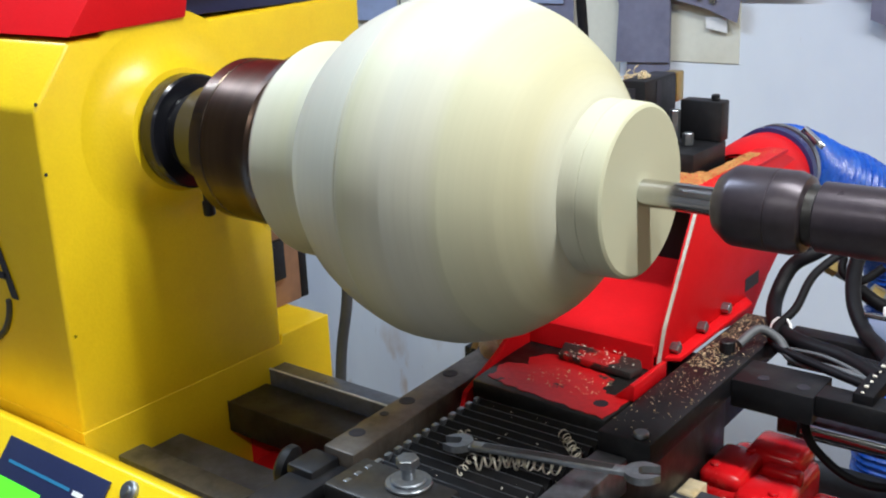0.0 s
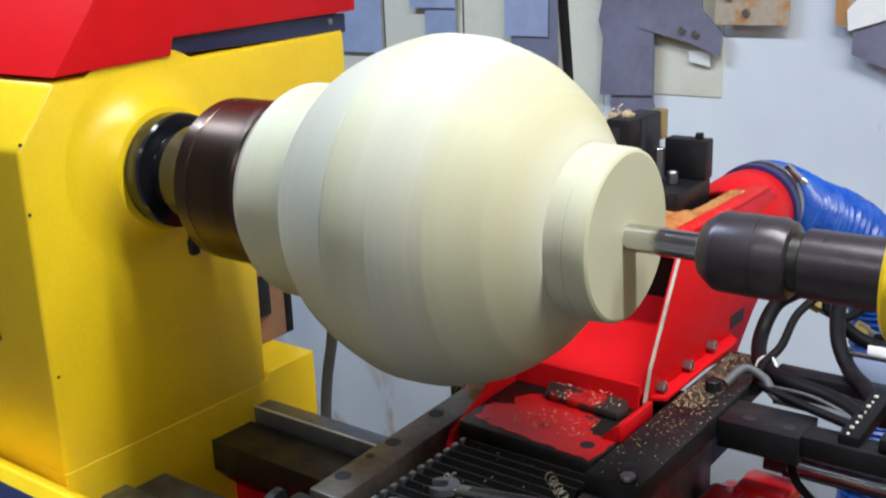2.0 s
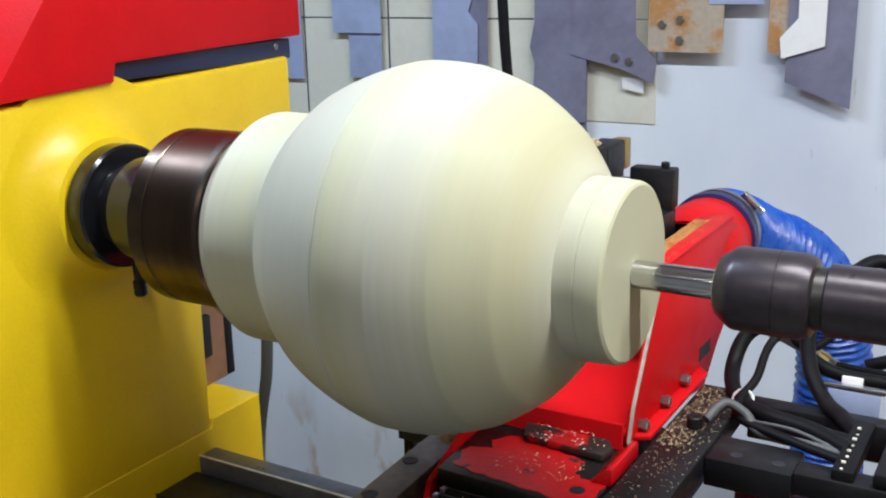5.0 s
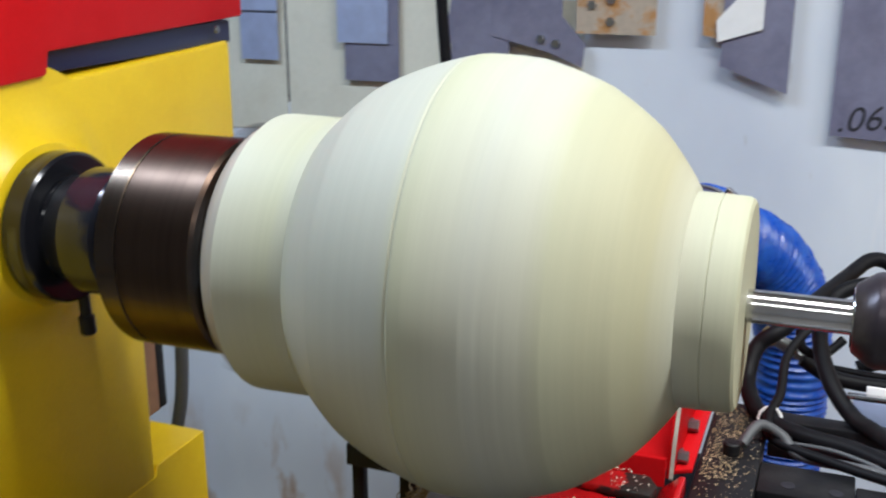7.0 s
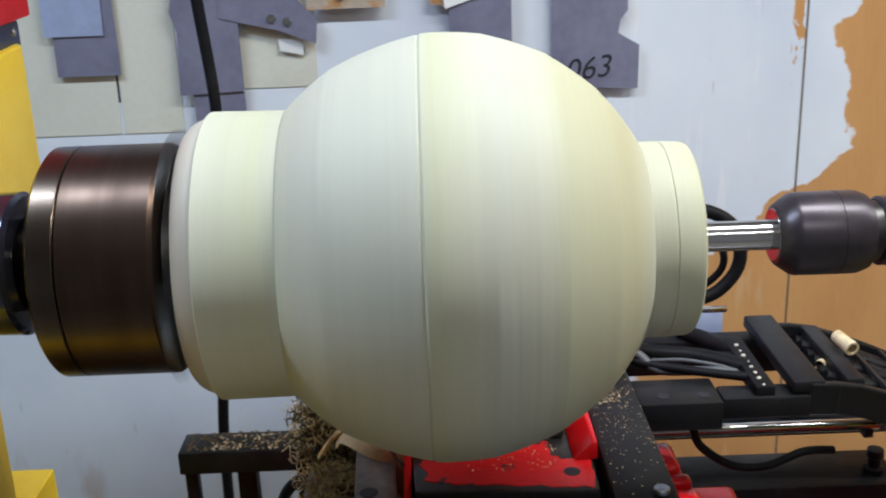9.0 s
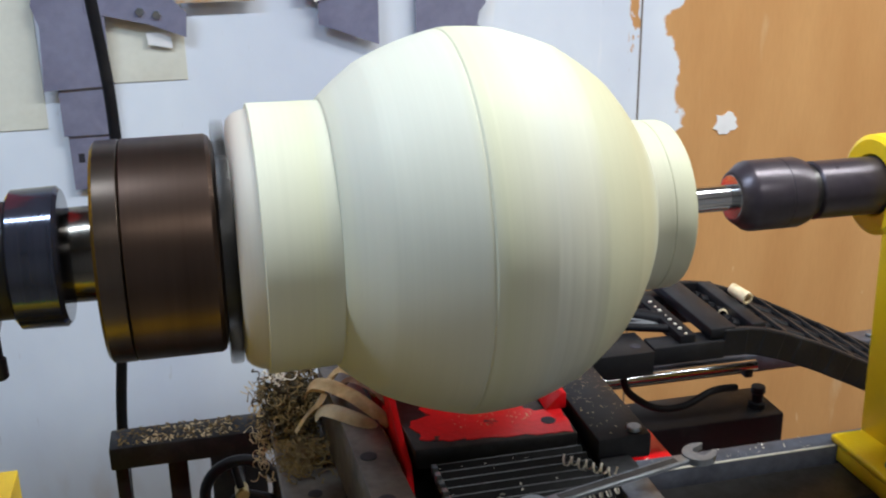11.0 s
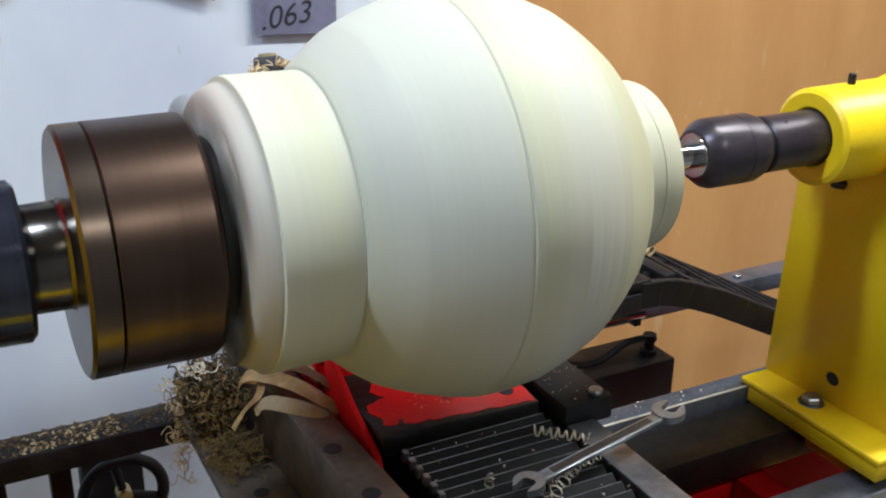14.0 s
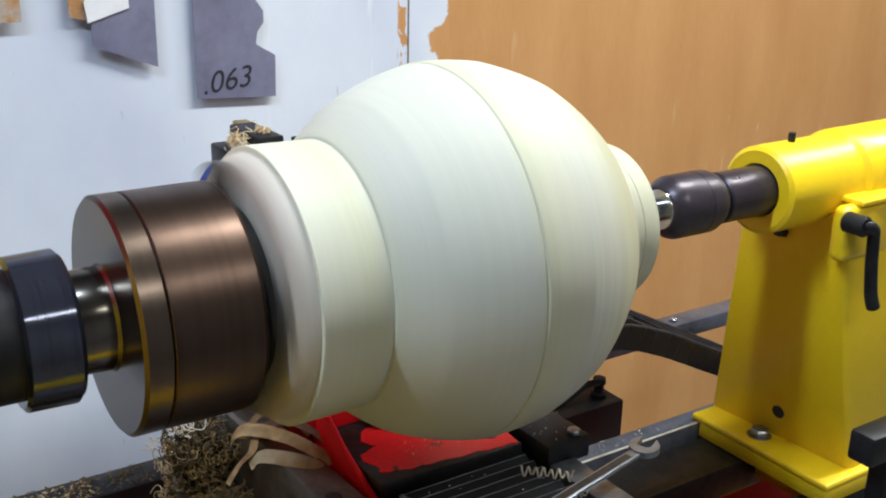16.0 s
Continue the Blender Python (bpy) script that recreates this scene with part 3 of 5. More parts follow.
# ---- tailstock ----
def tailstock():
    top = empty("tailstock", "yellow enamelled tailstock bolted to the lathe bed", "machine")
    bar = lathe([(0.462, 0.033), (0.460, 0.035), (0.460, 0.050), (0.464, 0.0555), (0.60, 0.0565), (0.606, 0.062), (0.84, 0.064), (0.845, 0.058), (0.845, 0.0)], 80, SPIN)
    part("barrel", bar, YELLOW, top)
    col = bmesh.new()
    lo = [(0.620, -0.085, 0.738), (0.604, 0.156, 0.738), (0.84, 0.130, 0.738), (0.84, -0.085, 0.738)]
    hi = [(0.546, -0.070, 1.120), (0.540, 0.084, 1.120), (0.82, 0.066, 1.120), (0.82, -0.068, 1.120)]
    a, b = [col.verts.new(p) for p in lo], [col.verts.new(p) for p in hi]
    col.faces.new(a)
    col.faces.new(b[::-1])
    for i in range(4):
        col.faces.new((a[i], a[(i + 1) % 4], b[(i + 1) % 4], b[i]))
    bmesh.ops.recalc_face_normals(col, faces=col.faces)
    bmesh.ops.bevel(col, geom=col.edges[:], offset=0.008, segments=3, affect="EDGES", profile=0.5)
    part("upright", col, YELLOW, top)
    foot = box(0.556, 0.86, -0.098, 0.150, 0.7370, 0.748, 0.004, seg=3)
    box(0.557, 0.859, -0.097, 0.1335, 0.7157, 0.7385, 0.002, bm=foot)
    box(0.585, 0.85, -0.0445, 0.0445, 0.684, 0.7165, 0.002, bm=foot)
    part("foot", foot, YELLOW, top)
    part("clamp_boss", box(0.532, 0.63, -0.084, -0.060, 1.065, 1.137, 0.010, seg=3), YELLOW, top)
    part("slot_lip", box(0.556, 0.66, -0.088, -0.050, 1.136, 1.144, 0.003), YELLOW, top)
    lever = part("clamp_lever", tube([(0.530, -0.106, 1.121), (0.542, -0.110, 1.119), (0.551, -0.110, 1.108), (0.556, -0.110, 1.07), (0.563, -0.111, 1.030), (0.571, -0.112, 1.010)], lambda i: 0.0085 if i < 16 else 0.0070 + 0.00004 * i, 16, 8), BLACK, top, "black clamping lever")
    part("lever_hub", cyl((0.532, -0.082, 1.121), (0, -1, 0), 0.013, 0.030, 24, 0.002), BLACK, lever)
    bolt(top, (0.515, 0.0, 1.206), (0, 0, 1), 0.005, 0.012, BLACK, "set_screw", socket=False)
    bolt(top, (0.556, 0.022, 1.076), (-1, 0, 0.2), 0.009, 0.018, BLACK, "stop_screw", socket=False)
    bolt(top, (0.590, 0.048, 0.7485), (0, 0, 1), 0.014, 0.010, GALV, "hold_down_bolt", socket=False)
    part("washer", cyl((0.590, 0.048, 0.7455), (0, 0, 1), 0.018, 0.003, 28), GALV, top)
    hole(top, (0.6024, 0.030, 0.790), (-1, -0.064, -0.19), 0.010)
    return top


tailstock()


def live_centre():
    top = empty("live_centre", "dark coated live centre with a bright steel pin", "live centre", SPIN)
    part("quill", lathe([(0.385, 0), (0.385, 0.029), (0.387, 0.0315), (0.52, 0.0318), (0.52, 0)], 72), CENTRE, top)
    part("groove", lathe([(0.372, 0), (0.372, 0.0275), (0.390, 0.0275), (0.390, 0)], 64), STEEL_DARK, top)
    part("bearing_housing", lathe([(0.2925, 0.0), (0.2925, 0.0255), (0.2935, 0.0275), (0.306, 0.0365), (0.310, 0.0378), (0.345, 0.0380), (0.3455, 0.0374), (0.3465, 0.0374), (0.347, 0.0380), (0.364, 0.0380), (0.374, 0.0345), (0.376, 0.031), (0.376, 0)], 96), CENTRE, top)
    part("bearing_face", lathe([(0.2915, 0.0), (0.2915, 0.0235), (0.2935, 0.0245), (0.2935, 0)], 64), STEEL, top)
    return top


live_centre()
pin_top = empty("centre_pin", "bright polished steel centre pin", "pin", SPIN)
part("pin", lathe([(0.205, 0.0), (0.213, 0.0136), (0.2915, 0.0138), (0.2915, 0)], 48), STEEL, pin_top)


# ---- bed ----
def bed():
    top = empty("lathe_bed", "dark oily steel lathe bed with two ways", "machine")
    part("rear_way", box(-0.509, 1.05, 0.045, 0.128, 0.665, 0.715, 0.003), STEEL_DARK, top)
    part("rear_way_groove", box(-0.509, 1.05, 0.1285, 0.1355, 0.665, 0.706, 0.001), BLACK, top)
    part("rear_way_edge", box(-0.509, 1.05, 0.136, 0.172, 0.665, 0.735, 0.002), WAY, top, "bluish worn way strip")
    # thin pale strip paints the highlight along the edge of the way
    part("way_lip", box(-0.509, 1.05, 0.1362, 0.1400, 0.7352, 0.7364, 0), EDGE, top, "pale lip, the gloss along the way's edge put into its colour")
    part("front_lip", box(-0.509, 1.05, 0.0455, 0.048, 0.7152, 0.7160, 0), STEEL_DARK, top)
    part("front_way", box(-0.509, 1.05, -0.112, -0.045, 0.665, 0.702, 0.003), WAY, top)
    part("front_way_edge", box(-0.509, 1.05, -0.155, -0.1125, 0.665, 0.715, 0.003), STEEL_GREY, top, "polished way strip")
    part("front_beam", box(-1.10, 1.05, -0.15, -0.06, 0.30, 0.664, 0.003), RED, top)
    part("rear_beam", box(-1.10, 1.05, 0.085, 0.165, 0.30, 0.664, 0.003), RED, top)
    part("web", box(-0.45, -0.40, -0.06, 0.08, 0.42, 0.635, 0.003), RED, top)
    part("web", box(0.50, 0.55, -0.06, 0.08, 0.42, 0.635, 0.003), RED, top)
    part("pedestal", box(-1.12, -0.45, -0.22, 0.28, -0.299, 0.499, 0.006), YELLOW, top)
    part("pedestal", box(0.55, 1.0, -0.15, 0.16, -0.299, 0.299, 0.006), YELLOW, top)
    return top


bed()


# ---- carriage ----
def carriage():
    top = empty("carriage", "black steel carriage and cross slide with chips on it", "machine")
    part("saddle", box(-0.104, 0.172, -0.26, 0.42, 0.737, 0.80, 0.004), BLACK, top)
    rail = part("slide_bar", prism([(-0.100, -0.155), (-0.054, -0.155), (-0.076, 0.33), (-0.122, 0.33)], "z", 0.7565, 0.852, 0.003), BAR, top, "drilled steel slide bar")
    for y in (-0.112, -0.016, 0.077, 0.170, 0.262):
        hole(rail, (-0.092 - 0.045 * y, y, 0.852), r=0.0100)
    hole(rail, (-0.092, -0.058, 0.852), r=0.0055)
    part("side_ledge", box(-0.190, -0.1105, 0.05, 0.40, 0.7365, 0.756, 0.004), BAR, top)
    for y in (0.168, 0.246):
        hole(top, (-0.150, y, 0.756), r=0.009)
    bar = part("angle_bar", box(0.157, 0.222, 0.010, 0.43, 0.842, 0.872, 0.003), BLACK, top, "black bar strewn with chips")
    bolt(bar, (0.205, 0.022, 0.8725), (0, 0, 1), 0.0085, 0.006, GALV, "cap_screw")
    bolt(bar, (0.190, 0.285, 0.8725), (0, 0, 1), 0.010, 0.016, BLACK, "cap_screw")
    part("strip", box(0.158, 0.196, -0.30, 0.0095, 0.808, 0.850, 0.003), STEEL_GREY, top, "scraped grey steel strip")
    # drilled block and frame that carries the cable chain
    blk = part("drilled_block", box(0.2225, 0.322, 0.221, 0.290, 0.832, 0.868, 0.002), BLACK, top)
    for x in (0.254, 0.303):
        hole(blk, (x, 0.243, 0.868), r=0.0075)
    part("front_beam", box(0.3225, 0.428, 0.225, 0.262, 0.843, 0.870, 0.002), BLACK, top)
    part("rear_beam", box(0.2225, 0.50, 0.415, 0.445, 0.812, 0.862, 0.002), BLACK, top)
    part("cross_plate", box(0.406, 0.446, 0.228, 0.44, 0.8705, 0.888, 0.004), BLACK, top)
    part("cross_plate", box(0.474, 0.497, 0.238, 0.408, 0.868, 0.884, 0.004), BLACK, top)
    part("terminal_strip", box(0.362, 0.386, 0.230, 0.38, 0.863, 0.882, 0.002), RUBBER, top)
    for k in range(8):
        y = 0.234 + 0.0165 * k
        part("cable_tie_head", box(0.3705 - 0.0015 * (k % 2), 0.3740, y - 0.0013, y + 0.0013 + 0.001 * (k % 3), 0.8822, 0.8842 + 0.001 * (k % 2), 0.0008), CHIP_WHITE, top)
    # guide rod and its block
    part("guide_rod", cyl((0.24, 0.444, 0.709), (1, 0, 0), 0.0090, 0.372, 24, 0.001), STEEL, top, "bright guide rod")
    part("rod_clamp", box(0.235, 0.250, 0.436, 0.4545, 0.690, 0.722, 0.002), BLACK, top)
    part("rod_clamp", box(0.590, 0.604, 0.436, 0.4545, 0.690, 0.716, 0.002), BLACK, top)
    part("rear_rail", box(0.20, 1.60, 0.455, 0.50, 0.688, 0.72, 0.003), WAY, top, "dark rail running behind the tailstock")
    for x in (0.70, 0.845, 1.02):
        bolt(top, (x, 0.474, 0.7205), (0, 0, 1), 0.008, 0.005, GALV, "rail_bolt")
    part("rail_leg", box(1.50, 1.55, 0.455, 0.50, -0.299, 0.687, 0.003), BLACK, top)
    part("rear_slide", box(0.24, 0.622, 0.362, 0.46, 0.57, 0.660, 0.005), BLACK, top)
    part("slide_knob", lathe([(0, 0), (0, 0.014), (0.008, 0.014), (0.010, 0.009), (0.024, 0.009), (0.026, 0.012), (0.036, 0.011), (0.040, 0)], 24, Matrix.Translation((0.590, 0.395, 0.660)) @ pose(0, 0, 0, 0, -90, 0)), BLACK, top)
    part("apron", box(0.1725, 0.1865, -0.06, 0.30, 0.60, 0.840, 0.003), STEEL_DARK, top, "dark oily apron plate")
    part("end_block", box(-0.112, -0.060, -0.27, -0.156, 0.801, 0.836, 0.004), BLACK, top)
    part("front_block", box(-0.055, 0.09, -0.32, -0.215, 0.801, 0.826, 0.004), STEEL_DARK, top)
    return top


carriage()


def slide_plate():
    top = empty("red_slide_plate", "worn red painted slide plate with chips, drilled", "plate")
    part("plate", prism([(-0.045, 0.056), (0.147, 0.047), (0.149, 0.135), (0.142, 0.20), (-0.055, 0.20)], "z", 0.838, 0.8644, 0.003), STEEL_DARK, top, "bare rubbed steel plate")
    rnd = random.Random(31)
    # the paint that is left: a ragged sheet a hair above the steel
    way = [(0.0, 0.066), (0.05, 0.060), (0.10, 0.055), (0.143, 0.050), (0.145, 0.105), (0.128, 0.112), (0.112, 0.108), (0.102, 0.122), (0.106, 0.146), (0.085, 0.156), (0.045, 0.162), (0.024, 0.176), (-0.008, 0.172), (-0.020, 0.150), (-0.010, 0.132), (-0.036, 0.122), (-0.041, 0.104), (-0.030, 0.092), (-0.036, 0.074)]
    ragged = []
    for p, q in zip(way, way[1:] + way[:1]):
        for k in range(4):
            u = k / 4
            ragged.append((p[0] + (q[0] - p[0]) * u + rnd.uniform(-0.0022, 0.0022), p[1] + (q[1] - p[1]) * u + rnd.uniform(-0.0022, 0.0022)))
    part("paint", prism(ragged, "z", 0.8645, 0.8652), RED_PLATE, top, "ragged red paint left on the steel", smooth=0)
    part("raised_block", prism([(0.015, 0.163), (0.122, 0.155), (0.126, 0.178), (0.110, 0.205), (0.0, 0.205)], "z", 0.8655, 0.876, 0.003), RED_RUBBED, top)
    part("corner", prism([(0.126, 0.8655), (0.153, 0.8655), (0.153, 0.886), (0.147, 0.886)], "y", 0.105, 0.190, 0.0015), RED_GLOSS, top, "glossy red bevelled corner")
    hole(top, (0.122, 0.082, 0.865), r=0.009)
    return top


slide_plate()


def bellows():
    top = empty("bellows", "black folded way cover with bright worn edges", "bellows")
    part("skirt", box(-0.024, 0.150, -0.20, 0.052, 0.801, 0.828, 0.002), RUBBER, top)
    for k in range(15):
        y = 0.046 - 0.0168 * k
        b = prism([(y, 0.826), (y - 0.0165, 0.834), (y - 0.0165, 0.8365), (y - 0.002, 0.8485), (y, 0.8475)], "x", -0.025, 0.150)
        f = part("slat", b, RUBBER, top, smooth=0)
        part("edge_wire", tube([(-0.025, y - 0.001, 0.8486), (0.150, y - 0.001, 0.8486)], 0.0005, 6, 0), STEEL_GREY, f)
        part("end_clip", box(-0.0300, -0.0235, y - 0.0100, y - 0.0010, 0.838, 0.8505, 0.001), GALV, f)
    return top


bellows()


def wrench():
    """Open ended spanner lying on the bellows."""
    top = empty("wrench", "worn steel open-ended wrench lying across the slide", "wrench")
    A, Bp = Vector((0.247, -0.056, 0.874)), Vector((0.046, -0.093, 0.856))
    d = (Bp - A).normalized()
    side = Vector((0, 0, 1)).cross(d).normalized()
    m = Matrix((( d.x, side.x, 0, A.x), (d.y, side.y, 0, A.y), (d.z, side.z, 1, A.z), (0, 0, 0, 1)))
    L = (Bp - A).length
    def jaw(cx, s, turn, R, gap):
        # a head with an open mouth pointing away from the shank
        pts = []
        for k in range(-64, 65, 8):
            a = radians(180 + k * 2.05)
            pts.append((R * math.cos(a), R * 0.98 * math.sin(a)))
        pts += [(R * 0.95, -gap * 1.15), (R * 0.9, -gap), (-R * 0.05, -gap), (-R * 0.22, -gap * 0.6), (-R * 0.22, gap * 0.6), (-R * 0.05, gap), (R * 0.9, gap), (R * 0.95, gap * 1.15)]
        c, q = math.cos(turn), math.sin(turn)
        return [(cx + s * (x * c - y * q), s * (x * q + y * c)) for x, y in pts]

    for cx, s, tn, R, g in ((0.0, -1, radians(15), 0.0185, 0.0085), (L, 1, radians(15), 0.0165, 0.0075)):
        part("jaw", prism(jaw(cx, s, tn, R, g), "z", 0.0, 0.008, 0.0), GALV, top, smooth=40).matrix_local = m
    shank = bmesh.new()
    box(0.012, L - 0.012, -0.0078, 0.0078, 0.001, 0.0065, 0.002, bm=shank)
    body = part("wrench_shank", shank, GALV, top)
    body.matrix_local = m
    groove = bmesh.new()
    box(0.03, L - 0.03, -0.0045, 0.0045, 0.0066, 0.0069, 0, bm=groove)
    g = part("wrench_recess", groove, STEEL_DARK, top)
    g.matrix_local = m
    return top


wrench()


def curl(p, d, length, radius, turns, name="wood_curl", material=None, label="white spiral metal-like shaving on the slide"):
    d = Vector(d).normalized()
    u = d.orthogonal().normalized()
    v = d.cross(u)
    bm = bmesh.new()
    n = int(turns * 14)
    last = None
    for i in range(n + 1):
        a = 2 * math.pi * turns * i / n
        c = Vector(p) + d * (length * i / n) + radius * (1 + 0.25 * math.sin(i * 0.21)) * (math.cos(a) * u + math.sin(a) * v)
        pair = (bm.verts.new(c - d * 0.0012), bm.verts.new(c + d * 0.0012))
        if last:
            bm.faces.new((last[0], last[1], pair[1], pair[0]))
        last = pair
    bmesh.ops.solidify(bm, geom=bm.faces[:], thickness=0.0004)
    ob = part(name, bm, material or CHIP_WHITE, None, label)
    return tagged(ob, "", "shaving", "curled shavings")


curl((0.115, 0.010, 0.855), (0.72, -0.65, 0), 0.062, 0.0055, 7)
curl((0.075, -0.075, 0.856), (1, 0.18, 0), 0.080, 0.0075, 8)
curl((0.070, -0.100, 0.856), (0.8, 0.5, 0), 0.060, 0.0065, 6)
curl((0.060, -0.085, 0.856), (0.25, -1, 0), 0.045, 0.004, 3.5)
curl((0.018, -0.062, 0.856), (0.5, 0.8, 0.1), 0.016, 0.004, 2)


# ---- red chip hood with its blue hose ----
def chip_hood():
    top = empty("chip_hood", "red sheet metal chip hood behind the blank, dusted with sawdust", "chip hood")
    side = [(0.203, 0.872), (0.215, 0.915), (0.305, 1.0625), (0.60, 1.0625), (0.66, 1.04), (0.66, 0.945), (0.56, 0.885), (0.50, 0.835), (0.44, 0.846), (0.30, 0.866)]
    part("side_skirt", prism([(0.035, 0.805), (0.052, 0.846), (0.12, 0.872), (0.20, 0.915), (0.27, 0.955), (0.27, 0.805)], "x", -0.0575, -0.0500, 0.001), RED, top)
    sp = part("side_plate", prism(side, "x", 0.130, 0.137, 0.0015), RED, top)
    part("side_plate", prism([(0.203, 0.840), (0.215, 0.925), (0.30, 0.965), (0.45, 0.975), (0.45, 0.85), (0.30, 0.845)], "x", -0.065, -0.058, 0.0015), RED, top)
    part("flange_foot", prism([(0.137, 0.215), (0.155, 0.225), (0.155, 0.455), (0.137, 0.475)], "z", 0.8725, 0.878, 0.001), RED, top)
    # inner floor of the mouth, rising to the throat
    part("mouth_floor", prism([(0.200, 0.884), (0.205, 0.880), (0.30, 0.905), (0.50, 0.96), (0.50, 0.965), (0.30, 0.912)], "x", -0.0575, 0.1295), RED, top)
    part("mouth_lip", prism([(0.195, 0.866), (0.200, 0.866), (0.204, 0.897), (0.198, 0.897)], "x", -0.0575, 0.1295), RED, top)
    part("top_plate", prism([(0.0, 0.302), (0.138, 0.302), (0.138, 0.61), (0.0955, 0.61), (0.0955, 0.420), (0.0, 0.420)], "z", 1.0628, 1.0675, 0.001), RED, top)
    part("edge_strip", prism([(0.201, 0.874), (0.203, 0.871), (0.2165, 0.914), (0.3065, 1.0615), (0.3045, 1.0625), (0.2145, 0.916)], "x", 0.1338, 0.1378), EDGE, top, "bare metal edge")
    part("throat", lathe([(0.57, 0.055), (0.60, 0.067), (0.645, 0.069), (0.70, 0.066), (0.755, 0.060), (0.755, 0.056), (0.645, 0.065), (0.57, 0.051)], 48, Matrix.Translation((0.080, 0, 1.006)) @ pose(0, 0, 0, 0, 0, 90)), RED, top)
    for p in ((0.235, 0.885), (0.315, 0.886), (0.392, 0.888)):
        bolt(sp, (0.137, p[0], p[1]), (1, 0, 0), 0.0075, 0.012, GALV, "hex_bolt", socket=False)
        bolt(sp, (0.137, p[0] + 0.016, p[1] - 0.004), (1, 0, 0), 0.006, 0.004, GALV, "nut", socket=False)
    part("slot", box(0.1372, 0.1378, 0.47, 0.52, 0.885, 0.905, 0), INK, top)
    return top


chip_hood()


def hose():
    top = empty("dust_hose", "blue ribbed flexible dust hose clamped to the red hood", "hose")
    line = [(0.082, 0.72, 1.011), (0.089, 0.77, 1.003), (0.114, 0.84, 0.968), (0.165, 0.915, 0.925), (0.207, 0.975, 0.85), (0.226, 1.0, 0.75), (0.228, 1.0, 0.60), (0.228, 1.0, 0.35), (0.228, 1.0, -0.295)]
    fine = smooth_path(line, 40)
    even = [fine[0]]
    for p, q in zip(fine, fine[1:]):
        n = max(1, round((q - p).length / 0.0026))
        even += [p.lerp(q, (k + 1) / n) for k in range(n)]
    wall = tube(even, lambda i: 0.0640 + 0.0026 * math.cos(2 * math.pi * i / 5) + 0.0006 * math.sin(i * 0.37), 40, 0)
    for v in wall.verts:
        v.co += 0.0016 * noise.noise_vector(v.co * 45)
    part("hose_wall", wall, BLUE, top, smooth=60)
    part("mouth_collar", tube([(0.082, 0.690, 1.0095), (0.0822, 0.706, 1.0105)], 0.0700, 56, 0), BLUE_DARK, top, "dark blue rubber collar")
    part("clamp_band", tube([(0.0825, 0.7165, 1.011), (0.0835, 0.7285, 1.011)], 0.0685, 56, 0), GALV, top, "bright steel clamp band")
    turn = Matrix.Translation((0.0830, 0.7225, 1.011)) @ pose(0, 0, 0, 0, 42, 0)
    c = part("clamp_screw", box(-0.016, 0.016, -0.0075, 0.0075, 0.0686, 0.0785, 0.002, m=turn), STEEL, top, "bright clamp screw")
    part("screw", cyl(turn @ Vector((0.015, 0, 0.0748)), turn.to_3x3() @ Vector((1, 0, 0)), 0.005, 0.012, 12, 0.001), STEEL, c)
    return top


hose()


# ---- tool post ----
def tool_post():
    top = empty("tool_post", "black steel tool post behind the blank with clamping screws", "tool post", Matrix.Translation((-0.009, -0.049, -0.006)))
    part("column", box(-0.050, 0.085, 0.455, 0.565, 0.8065, 1.06, 0.003), BLACK, top)
    b = part("main_block", box(-0.020, 0.017, 0.452, 0.55, 1.061, 1.194, 0.003), BLACK, top)
    for z in (1.105, 1.165):
        part("slot", box(-0.01, 0.002, 0.4508, 0.4516, z - 0.02, z + 0.018, 0), INK, b)
    part("slot", box(0.0174, 0.0180, 0.485, 0.50, 1.11, 1.19, 0), INK, b)
    part("tool_plate", box(0.0175, 0.092, 0.45, 0.56, 1.061, 1.10, 0.003), BLACK, top)
    part("rear_wall", box(0.03, 0.094, 0.535, 0.562, 1.1005, 1.158, 0.003), BLACK, top)
    for x, y, z, h in ((0.036, 0.476, 1.1005, 0.03), (0.06, 0.50, 1.1005, 0.018), (0.030, 0.52, 1.1005, 0.045)):
        bolt(top, (x, y, z), (0, 0, 1), 0.008, h, GALV, "clamp_screw", socket=False)
    bolt(top, (0.078, 0.548, 1.158), (0, 0, 1), 0.006, 0.008, BLACK, "cap_screw")
    part("brass_gib", box(-0.005, 0.017, 0.551, 0.575, 1.150, 1.193, 0.002), BRASS, top)
    part("tool_bit", box(-0.012, 0.006, 0.20, 0.452, 1.140, 1.158, 0.002), STEEL_DARK, top)
    part("step_block", box(-0.052, -0.0205, 0.455, 0.54, 1.061, 1.174, 0.003), BLACK, top)
    return top


tool_post()


